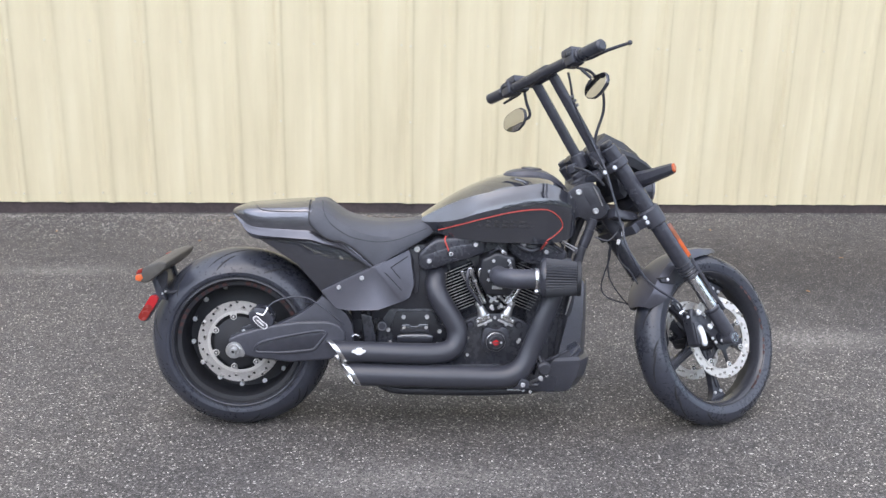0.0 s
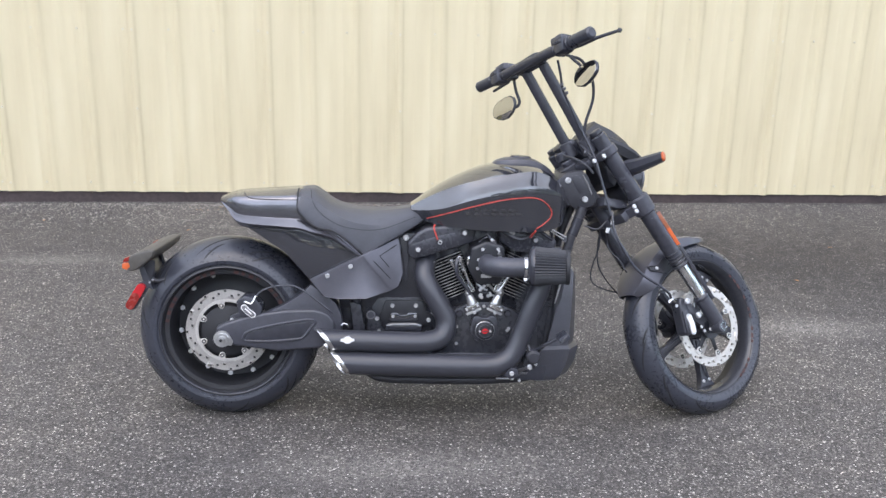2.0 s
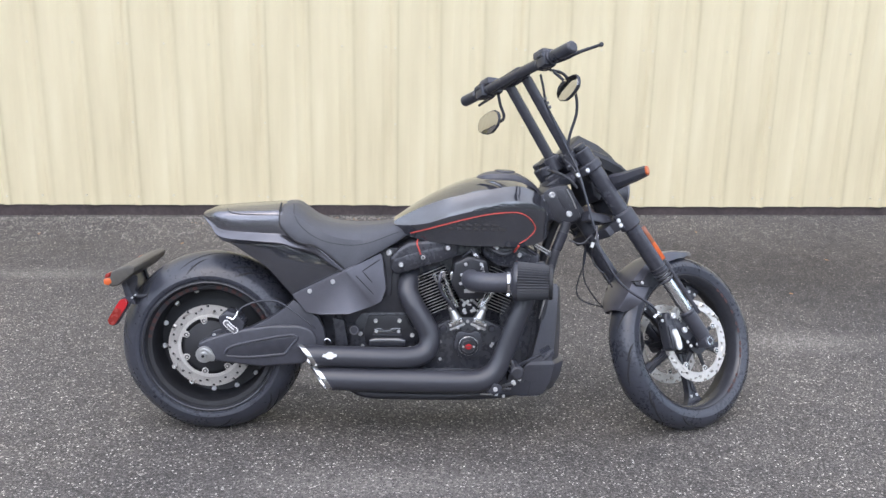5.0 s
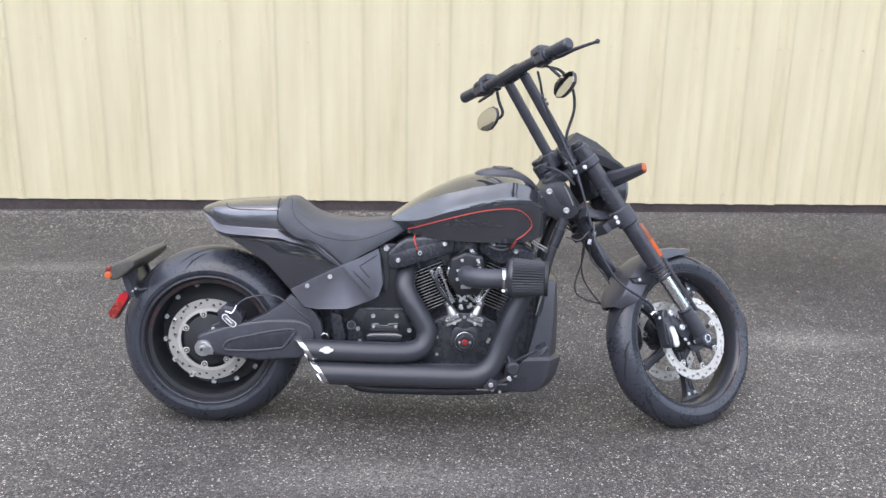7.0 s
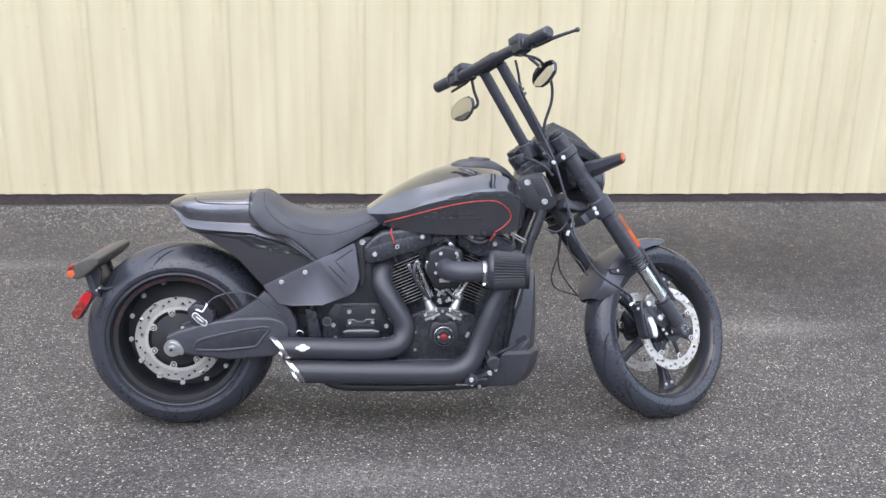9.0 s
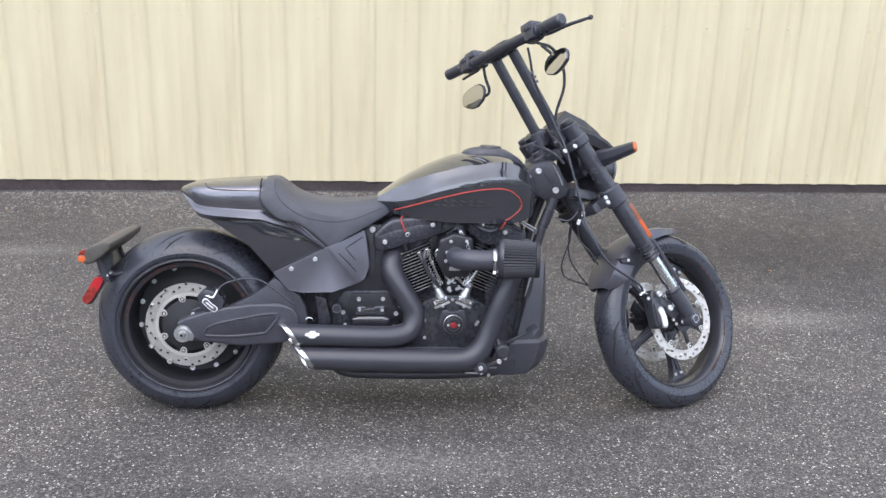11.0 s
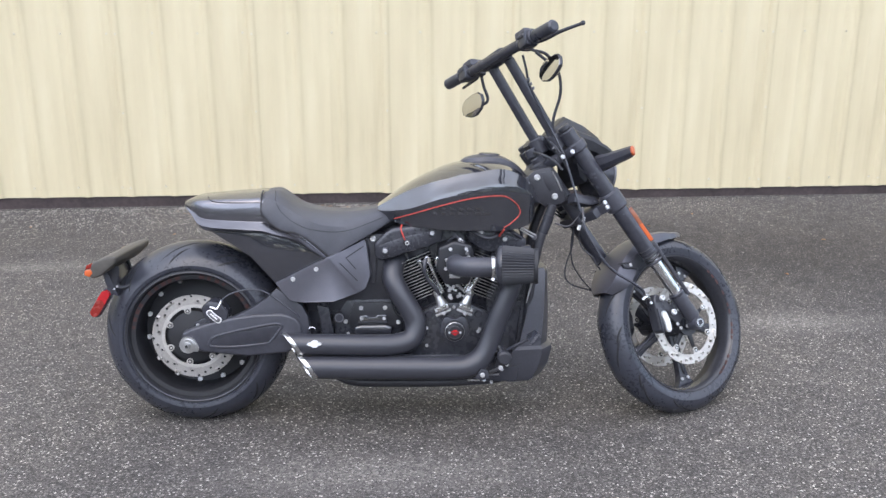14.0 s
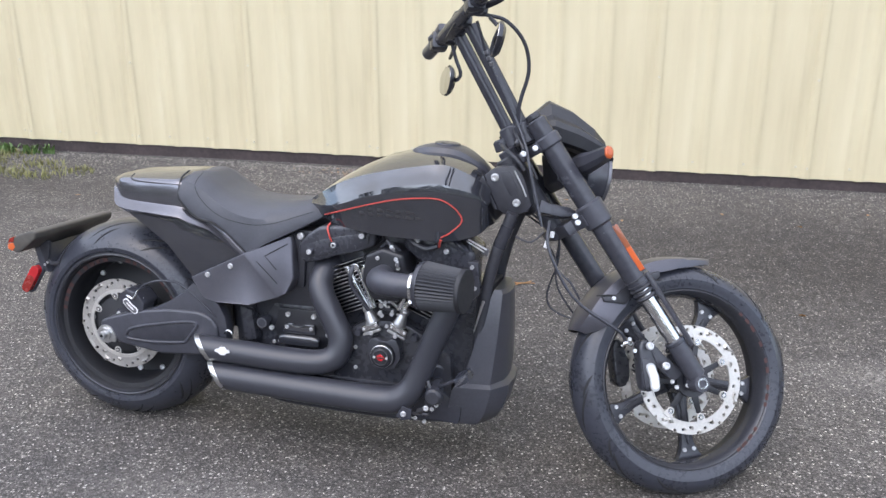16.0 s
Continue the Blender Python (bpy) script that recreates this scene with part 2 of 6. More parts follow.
WHEEL_BLACK = worn("gloss_black_wheel_paint", (0.018, 0.0185, 0.023), 0.36, grain=60, spread=0.3)
RIM_BLACK = worn("dull_black_rim_paint", (0.018, 0.0185, 0.022), 0.58, grain=60, spread=0.3)
ROCKER = worn("wrinkled_black_cover_paint", (0.040, 0.041, 0.050), 0.27, grain=90, spread=0.25, relief=0.0002)
LIP_GREY = worn("satin_grey_rim_lip", (0.036, 0.037, 0.044), 0.22, metal=0.0, grain=120, spread=0.2)

# ---- mesh helpers ----


def finish(bm, sharp=38):
    bmesh.ops.recalc_face_normals(bm, faces=bm.faces)
    for f in bm.faces:
        f.smooth = True
    for e in bm.edges:
        if len(e.link_faces) == 2 and e.calc_face_angle(0) > radians(sharp):
            e.smooth = False
    return bm


def part(name, bm, material, parent=None, label="", sharp=38):
    """Links a bmesh as one mesh object, under a thing or a part where one is given."""
    finish(bm, sharp)
    me = bpy.data.meshes.new(name)
    bm.to_mesh(me)
    bm.free()
    me.materials.append(material)
    ob = new(name, me)
    if parent:
        ob.parent = parent
    return tagged(ob, label)


def again(ob, m, parent=None):
    """The same part once more, sharing its mesh."""
    o = new(ob.name.split(".")[0], ob.data)
    o.parent = parent or ob.parent
    o.matrix_basis = m
    if "label" in ob:
        o["label"] = ob["label"]
    return o


def prism(pts, v0, v1, bevel=0.0, segments=2, to=None):
    """A plate: an outline in (u, w) drawn out from v0 to v1, its edges rounded."""
    bm = bmesh.new()
    face = bm.faces.new([bm.verts.new((u, v0, w)) for u, w in pts])
    made = bmesh.ops.extrude_face_region(bm, geom=[face])
    bmesh.ops.translate(bm, verts=[g for g in made["geom"] if isinstance(g, bmesh.types.BMVert)], vec=(0, v1 - v0, 0))
    if bevel:
        bmesh.ops.recalc_face_normals(bm, faces=bm.faces)
        bmesh.ops.bevel(bm, geom=bm.edges[:], offset=bevel, segments=segments, affect="EDGES", profile=0.6, clamp_overlap=True)
    if to is not None:
        bm.transform(to)
    return bm


def smooth_line(pts, steps=6):
    """A curve through the points."""
    p = [Vector(q) for q in pts]
    p = [2 * p[0] - p[1]] + p + [2 * p[-1] - p[-2]]
    out = []
    for a, b, c, d in zip(p, p[1:], p[2:], p[3:]):
        for k in range(steps):
            t = k / steps
            out.append(0.5 * (2 * b + (c - a) * t + (2 * a - 5 * b + 4 * c - d) * t * t + (3 * b - a - 3 * c + d) * t ** 3))
    return out + [p[-2]]


def tube(pts, radius, sides=12, steps=6, to=None, cap=True):
    """A pipe along a curve; radius may be a list, one value a given point."""
    line = smooth_line(pts, steps) if steps > 1 else [Vector(q) for q in pts]
    radii = radius if isinstance(radius, (list, tuple)) else [radius] * len(pts)
    n = len(line) - 1
    bm, rings = bmesh.new(), []
    across = None
    for i, q in enumerate(line):
        way = (line[min(i + 1, n)] - line[max(i - 1, 0)]).normalized()
        if across is None:
            across = way.orthogonal().normalized()
        across = (across - way * across.dot(way)).normalized()
        other = way.cross(across)
        x = i / n * (len(radii) - 1)
        k = min(int(x), len(radii) - 2)
        r = radii[k] + (radii[k + 1] - radii[k]) * (x - k)
        rings.append([bm.verts.new(q + r * (math.cos(a) * across + math.sin(a) * other)) for a in (2 * math.pi * s / sides for s in range(sides))])
    for a, b in zip(rings, rings[1:]):
        for s in range(sides):
            bm.faces.new((a[s], a[(s + 1) % sides], b[(s + 1) % sides], b[s]))
    if cap:
        bm.faces.new(rings[0][::-1]), bm.faces.new(rings[-1])
    if to is not None:
        bm.transform(to)
    return bm


def lathe(profile, centre, axis=(0, 1, 0), sides=48, closed=True, to=None, start=0.0, sweep=360.0):
    """A turned body: profile rows of (radius, place along the axis)."""
    axis = Vector(axis).normalized()
    side = axis.orthogonal().normalized()
    if abs(axis.y) > 0.99:
        side = Vector((1, 0, 0))
    other = axis.cross(side)
    full = sweep >= 360
    count = sides if full else sides + 1
    bm, c = bmesh.new(), Vector(centre)
    rings = []
    for s in range(count):
        a = radians(start + sweep * s / sides)
        rings.append([bm.verts.new(c + axis * h + r * (math.cos(a) * side + math.sin(a) * other)) for r, h in profile])
    m = len(profile)
    for s in range(sides):
        a, b = rings[s], rings[(s + 1) % count]
        for k in range(m if closed else m - 1):
            quad = (a[k], a[(k + 1) % m], b[(k + 1) % m], b[k])
            bm.faces.new(quad)
    if not full and closed:
        bm.faces.new(rings[0][::-1]), bm.faces.new(rings[-1])
    bmesh.ops.remove_doubles(bm, verts=bm.verts, dist=1e-6)
    if to is not None:
        bm.transform(to)
    return bm


def rod(a, b, r, sides=16, bevel=0.0, to=None):
    """A round bar from a to b with chamfered ends."""
    a, b = Vector(a), Vector(b)
    h = (b - a).length
    k = bevel or r * 0.15
    return lathe([(0, 0), (r - k, 0), (r, k), (r, h - k), (r - k, h), (0, h)], a, b - a, sides, closed=False, to=to)


def block(centre, size, bevel=0.003, turn=(0, 0, 0), to=None, segments=2):
    bm = bmesh.new()
    bmesh.ops.create_cube(bm, size=1, matrix=pose(*centre, *turn) @ Matrix.Diagonal((*size, 1)))
    bmesh.ops.bevel(bm, geom=bm.edges[:], offset=min(bevel, min(size) * 0.45), segments=segments, affect="EDGES", profile=0.6)
    if to is not None:
        bm.transform(to)
    return bm


def loft(rings, caps=True, to=None):
    """A skin over rings of points, all of the same count."""
    bm = bmesh.new()
    vs = [[bm.verts.new(p) for p in r] for r in rings]
    n = len(vs[0])
    for a, b in zip(vs, vs[1:]):
        for s in range(n):
            bm.faces.new((a[s], a[(s + 1) % n], b[(s + 1) % n], b[s]))
    if caps:
        bm.faces.new(vs[0][::-1]), bm.faces.new(vs[-1])
    if to is not None:
        bm.transform(to)
    return bm


def merge(*bms):
    """Several bmeshes that make up one piece."""
    out = bmesh.new()
    for b in bms:
        me = bpy.data.meshes.new("piece")
        b.to_mesh(me)
        b.free()
        out.from_mesh(me)
        bpy.data.meshes.remove(me)
    return out


def empty(name, m, label, category):
    ob = new(name)
    ob.matrix_basis = m
    return tagged(ob, label, category)


# ---- the setting ----
WALL_Y = 6.30      # face of the siding's flats
RIB0, PITCH = -2.565, 0.3048


def ground_height(x, y):
    """Level asphalt with a slight swell, gently rising into a strip of grit along the building."""
    swell = 0.014 * math.exp(-((x + 0.5) / 0.6) ** 2 - ((y - 3.0) / 0.6) ** 2)
    k = min(1, max(0, (y - 5.75) / 0.5))
    return swell + 0.03 * k * k * (1 + 0.25 * max(-1, min(1, x / 3))) + 0.004 * noise.noise((x * 0.9, y * 0.9, 0)) * min(1, max(0, y - 4))


def build_ground():
    bm = bmesh.new()
    xs = [-400, -120, -40, -16] + [-9 + 0.3 * i for i in range(61)] + [16, 40, 120, 400]
    ys = [-400, -120, -40, -14, -6] + [-3 + 0.3 * i for i in range(29)] + [5.6, 5.75, 5.9, 6.0, 6.1, 6.2, 6.3, 6.5, 14, 40, 120, 400]
    grid = [[bm.verts.new((x, y, ground_height(x, y))) for x in xs] for y in ys]
    for a, b in zip(grid, grid[1:]):
        for i in range(len(xs) - 1):
            bm.faces.new((a[i], a[i + 1], b[i + 1], b[i]))
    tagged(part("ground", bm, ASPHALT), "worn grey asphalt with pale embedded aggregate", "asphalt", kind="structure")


def build_wall():
    """Lapped sheets of ribbed steel on a plain backing wall, with their screws."""
    step = [(-0.050, 0), (-0.036, -0.001), (-0.020, -0.013), (-0.014, -0.0165), (0.008, -0.0165), (0.014, -0.014), (0.025, -0.006), (0.036, -0.002), (0.056, 0), (0.098, 0), (0.104, -0.0016), (0.114, -0.0016), (0.120, 0), (0.203, 0), (0.209, -0.003), (0.219, -0.003), (0.225, 0)]
    first, last = -12, 11
    x0, x1 = RIB0 + 0.9144 * first - 0.06, RIB0 + 0.9144 * last
    wall = part("wall_north", block(((x0 + x1) / 2, WALL_Y + 0.06, 2.16), (x1 - x0, 0.10, 4.1), 0.005), SIDING)
    tagged(wall, "cream painted ribbed steel siding of a shed, faintly streaked", "wall", kind="structure")
    line = [(PITCH * k + dx, dy) for k in range(3) for dx, dy in step] + [(0.9144 - 0.050, -0.002), (0.9144 - 0.036, -0.003), (0.9144 - 0.021, -0.015), (0.9144 - 0.015, -0.0185), (0.9144 + 0.009, -0.0185), (0.9144 + 0.016, -0.016), (0.9144 + 0.0225, -0.0105)]
    bm = bmesh.new()
    rows = [[bm.verts.new((x, y, z)) for x, y in line] for z in (0.105, 1.2, 2.5, 4.25)]
    rows.append([bm.verts.new((x, y + 0.0012, 0.105)) for x, y in line])
    for a, b in ((0, 1), (1, 2), (2, 3), (4, 0)):
        for i in range(len(line) - 1):
            bm.faces.new((rows[a][i], rows[a][i + 1], rows[b][i + 1], rows[b][i]))
    sheet = part("siding_sheet", bm, SIDING, wall, sharp=34)
    screw_bm = lathe([(0, -0.008), (0.0045, -0.008), (0.0055, -0.004), (0.0085, -0.003), (0.0085, 0), (0, 0)], (0, 0, 0), (0, 1, 0), 8, closed=False)
    screw = part("screw", screw_bm, SCREW, wall)
    screws = []
    for k in range(first, last):
        x = RIB0 + 0.9144 * k
        m = pose(x, WALL_Y, 0.004 * noise.noise((k * 3.1, 0.5, 0)))
        if k == first:
            sheet.matrix_basis = m
        else:
            again(sheet, m)
        screws += [(x, -0.0185, z) for z in (0.168, 0.70, 1.232, 1.76)]
        screws += [(x + PITCH * j - 0.064, 0.0, z) for j in range(3) for z in (0.172, 1.236)]
    for n, (x, dy, z) in enumerate(screws):
        m = pose(x + 0.004 * noise.noise((n * 1.7, 0, 0)), WALL_Y + dy, z + 0.006 * noise.noise((n * 2.3, 4, 0)))
        if n == 0:
            screw.matrix_basis = m
        else:
            again(screw, m)
    bm = block(((x0 + x1) / 2, WALL_Y + 0.085, 0.05), (x1 - x0, 0.15, 0.26), 0.01)
    tagged(part("wall_footing", bm, BASE_CONCRETE), "dark concrete footing below the siding", "footing", kind="structure")
    return wall


build_ground()
build_wall()

# ---- the motorcycle: u forward, v to its left, w up ----
BIKE = empty("motorcycle", pose(-0.498, 3.013, 0, -6.5, 0, -1.0), "black cruiser motorcycle leaning parked on asphalt, bars turned", "motorcycle")
RAKE = radians(35)
STEER_AXIS = Vector((-math.sin(RAKE), 0, math.cos(RAKE)))
PIVOT = Vector((1.722 - 0.082 * math.cos(RAKE), 0, 0.325 - 0.082 * math.sin(RAKE)))
STEER = Matrix.Translation(PIVOT) @ Matrix.Rotation(radians(32), 4, STEER_AXIS) @ Matrix.Translation(-PIVOT)


def bolt_mesh(r, h):
    """A domed socket bolt, its head towards -v, its foot at the origin."""
    bm = lathe([(0, -h * 0.55), (r * 0.42, -h * 0.55), (r * 0.5, -h), (r * 0.8, -h), (r, -h * 0.7), (r, 0), (0, 0)], (0, 0, 0), (0, 1, 0), 12, closed=False)
    finish(bm)
    me = bpy.data.meshes.new("bolt")
    bm.to_mesh(me)
    bm.free()
    return me


BOLT = {r: bolt_mesh(r, r * 0.8) for r in (0.004, 0.006, 0.008, 0.009, 0.011)}
for r, me in BOLT.items():
    me.materials.append(WHITE_ZINC if r == 0.009 else ZINC)


def bolt(u, v, w, r, parent, steer=False, turn=None):
    ob = new("bolt", BOLT[r])
    m = pose(u, v, w) if turn is None else pose(u, v, w, *turn)
    ob.matrix_basis = STEER @ m if steer else m
    ob.parent = parent
    return ob


CROWN = radians(76)


def tread_at(outer, half, edge, x):
    """Radius and place across of the rounded tread, x from -1 to 1."""
    a = CROWN * x
    return outer - (outer - edge) * (1 - math.cos(a)) / (1 - math.cos(CROWN)), half * math.sin(a) / math.sin(CROWN)


def tyre_profile(outer, half, edge, bead):
    """A rounded tread down to its edge, a short flat sidewall, then the bead."""
    tread = [tread_at(outer, half, edge, i / 12) for i in range(-12, 13)]
    side = [(edge - 0.0015, half + 0.0008), (edge - 0.005, half + 0.0004), (bead + (edge - bead) * 0.45, half * 0.985), (bead + 0.008, half * 0.945), (bead + 0.004, half * 0.94), (bead, half * 0.88)]
    return [(r, -h) for r, h in side[::-1]] + tread + side


def tyre_groove(outer, half, edge, centre, a0, side, x0, x1, sweep, to=None):
    """One swept tread groove: a thin tube, the groove's shade put into its colour."""
    line = []
    for k in range(11):
        r, h = tread_at(outer, half, edge, x0 + (x1 - x0) * k / 10)
        a = radians(a0 + sweep * (k / 10) ** 0.6)
        line.append((centre[0] + math.cos(a) * (r - 0.0022), centre[1] + h * side, centre[2] + math.sin(a) * (r - 0.0022)))
    return tube(line, [0.0010, 0.0040, 0.0042, 0.0036, 0.0010], 6, 1, to=to)


def disc_plate(rim, inner, thick, holes, rows):
    """A drilled brake disc: a ring of cells, each third one with a round hole, in the plane v = 0."""
    bm = bmesh.new()
    n = holes * 6 // 2
    radii = [inner + (rim - inner) * k / rows for k in range(rows + 1)]
    grid = [[bm.verts.new((r * math.cos(2 * math.pi * i / n), 0, r * math.sin(2 * math.pi * i / n))) for r in radii] for i in range(n)]
    for i in range(n):
        for k in range(rows):
            q = [grid[i][k], grid[i][k + 1], grid[(i + 1) % n][k + 1], grid[(i + 1) % n][k]]
            if (i + 2 * k) % 6 == 0 and 0 < k:
                c = sum((v.co for v in q), Vector()) / 4
                at_corner = [bm.verts.new(c + 0.0050 * (p.co - c).normalized()) for p in q]
                at_side = [bm.verts.new(c + 0.0050 * ((q[j].co + q[(j + 1) % 4].co) / 2 - c).normalized()) for j in range(4)]
                for j in range(4):
                    h = (j + 1) % 4
                    bm.faces.new((q[j], at_side[j], at_corner[j]))
                    bm.faces.new((q[j], q[h], at_side[j]))
                    bm.faces.new((q[h], at_corner[h], at_side[j]))
            else:
                bm.faces.new(q)
    bmesh.ops.recalc_face_normals(bm, faces=bm.faces)
    bmesh.ops.solidify(bm, geom=bm.faces[:] + bm.edges[:] + bm.verts[:], thickness=thick)
    return bm


def brake_disc(parent, centre, rim, inner, holes, tabs, first, to=None, label="drilled steel brake disc", steel=None, ring=None, band=0.010):
    steel = steel or DISC_STEEL
    m = Matrix.Translation(centre)
    m = to @ m if to is not None else m
    bm = disc_plate(rim, inner, 0.005, holes, 4)
    bm.transform(m)
    d = part("brake_disc", bm, steel, parent, label, 30)
    for p in d.data.polygons:
        p.use_smooth = False
    part("inner_ring", lathe([(inner - band, -0.0010), (inner - band, -0.0042), (inner - band + 0.001, -0.0052), (inner + 0.0006, -0.0052), (inner + 0.0006, -0.0010)], (0, 0.0028, 0), sides=64, to=m), ring or DISC_STEEL, d)
    for k in range(tabs):
        a = radians(first + 360 * k / tabs)
        turn = m @ Matrix.Rotation(-a, 4, (0, 1, 0))
        reach = inner - band + 0.002
        tab = prism([(reach + 0.006, -0.017), (reach - 0.004, -0.0125), (reach - 0.016, -0.0105), (reach - 0.022, -0.006), (reach - 0.024, 0.0), (reach - 0.022, 0.006), (reach - 0.016, 0.0105), (reach - 0.004, 0.0125), (reach + 0.006, 0.017)], -0.0022, 0.0012, 0.0006, 1, to=turn)
        tab = part("mounting_tab", tab, ring or DISC_STEEL, d)
        part("bobbin", lathe([(0.0035, 0.002), (0.0035, -0.0045), (0.0075, -0.0045), (0.0085, -0.003), (0.0085, 0.002)], (reach - 0.012, 0, 0), (0, 1, 0), 14, to=turn), CHROME, tab)
    return d


def rim_letters(parent, centre, radius, v, a0, a1, count, to=None):
    """Worn dark red marks along the rim's lip, too worn to read."""
    for k in range(count):
        a = -a1 + (a1 - a0) * k / count
        if k % 5 == 3 or k % 7 == 5:
            continue
        bm = lathe([(radius - 0.0045, v), (radius - 0.0045, v - 0.0012), (radius + 0.0045, v - 0.0012), (radius + 0.0045, v)], centre, (0, 1, 0), 3, to=to, start=a, sweep=abs(a1 - a0) / count * (0.45 + 0.4 * ((k * 37) % 11) / 11))
        part("rim_mark", bm, DULL_RED, parent)


def rear_wheel():
    c = (0.003, 0, 0.3215)
    rim = [(0.234, -0.100), (0.236, -0.108), (0.233, -0.113), (0.2285, -0.1145), (0.2255, -0.113), (0.2185, -0.0985), (0.2175, -0.0945), (0.203, -0.0925), (0.2005, -0.088), (0.198, -0.04), (0.196, 0.004), (0.193, 0.012), (0.17, 0.015), (0.13, 0.012), (0.10, 0.002), (0.08, -0.03), (0.06, -0.07), (0.04, -0.085), (0.0, -0.088),
           (0.0, 0.088), (0.04, 0.085), (0.07, 0.05), (0.12, 0.036), (0.17, 0.044), (0.196, 0.048), (0.220, 0.07), (0.228, 0.1), (0.234, 0.113), (0.240, 0.113), (0.241, 0.108), (0.238, 0.100)]
    w = part("rear_wheel", lathe(rim, c, sides=80, closed=False), RIM_BLACK, BIKE, "solid black cast wheel with a wide tyre", 30)
    part("tyre", lathe(tyre_profile(0.3225, 0.118, 0.254, 0.230), c, sides=112), RUBBER, w, "wide black rubber tyre with swept grooves", 24)
    for k in range(10):
        for side in (-1, 1):
            turn = k * 36 + (0 if side < 0 else 18)
            part("tread_groove", tyre_groove(0.3225, 0.118, 0.254, c, turn, side, 0.10, 0.74, 40), RUBBER_AND_SHADE, w)
            part("tread_groove", tyre_groove(0.3225, 0.118, 0.254, c, turn + 14, side, 0.42, 0.90, 20), RUBBER_AND_SHADE, w)
    brake_disc(w, (0.003, -0.0945, 0.3215), 0.146, 0.112, 24, 7, -0.5, steel=REAR_STEEL)
    part("disc_carrier", lathe([(0.090, -0.088), (0.090, -0.094), (0.06, -0.100), (0.03, -0.106), (0.03, -0.088)], c, sides=40), RIM_BLACK, w)
    for k in range(14):
        a = radians(8.2 + 360 / 14 * k)
        bolt(c[0] + 0.1884 * math.cos(a), 0.0135, c[2] + 0.1884 * math.sin(a), 0.009, w)
    # worn dark red marks on the rim's face, too worn to read
    for k in range(22):
        if k % 6 == 4 or k in (10, 11):
            continue
        part("rim_mark", lathe([(0.2045, -0.0926), (0.2045, -0.0942), (0.2165, -0.0960), (0.2165, -0.0944)], c, (0, 1, 0), 3, start=-172 + 7.4 * k, sweep=3.0 + 2.2 * ((k * 7) % 5) / 5), DULL_RED, w)
    part("rim_lip", lathe([(0.2190, -0.0990), (0.2255, -0.1136), (0.2285, -0.1150), (0.2310, -0.1140), (0.2285, -0.1130), (0.2195, -0.0975)], c, sides=80), LIP_GREY, w, "satin grey rim lip")
    # raised sidewall lettering, shown as bars
    for k in range(15):
        if k in (6, 7):
            continue
        part("sidewall_bar", lathe([(0.2370, -0.1120), (0.2370, -0.1150), (0.2430, -0.1164), (0.2430, -0.1150)], c, (0, 1, 0), 3, start=58 + 4.0 * k, sweep=2.4), RUBBER, w)
    return w


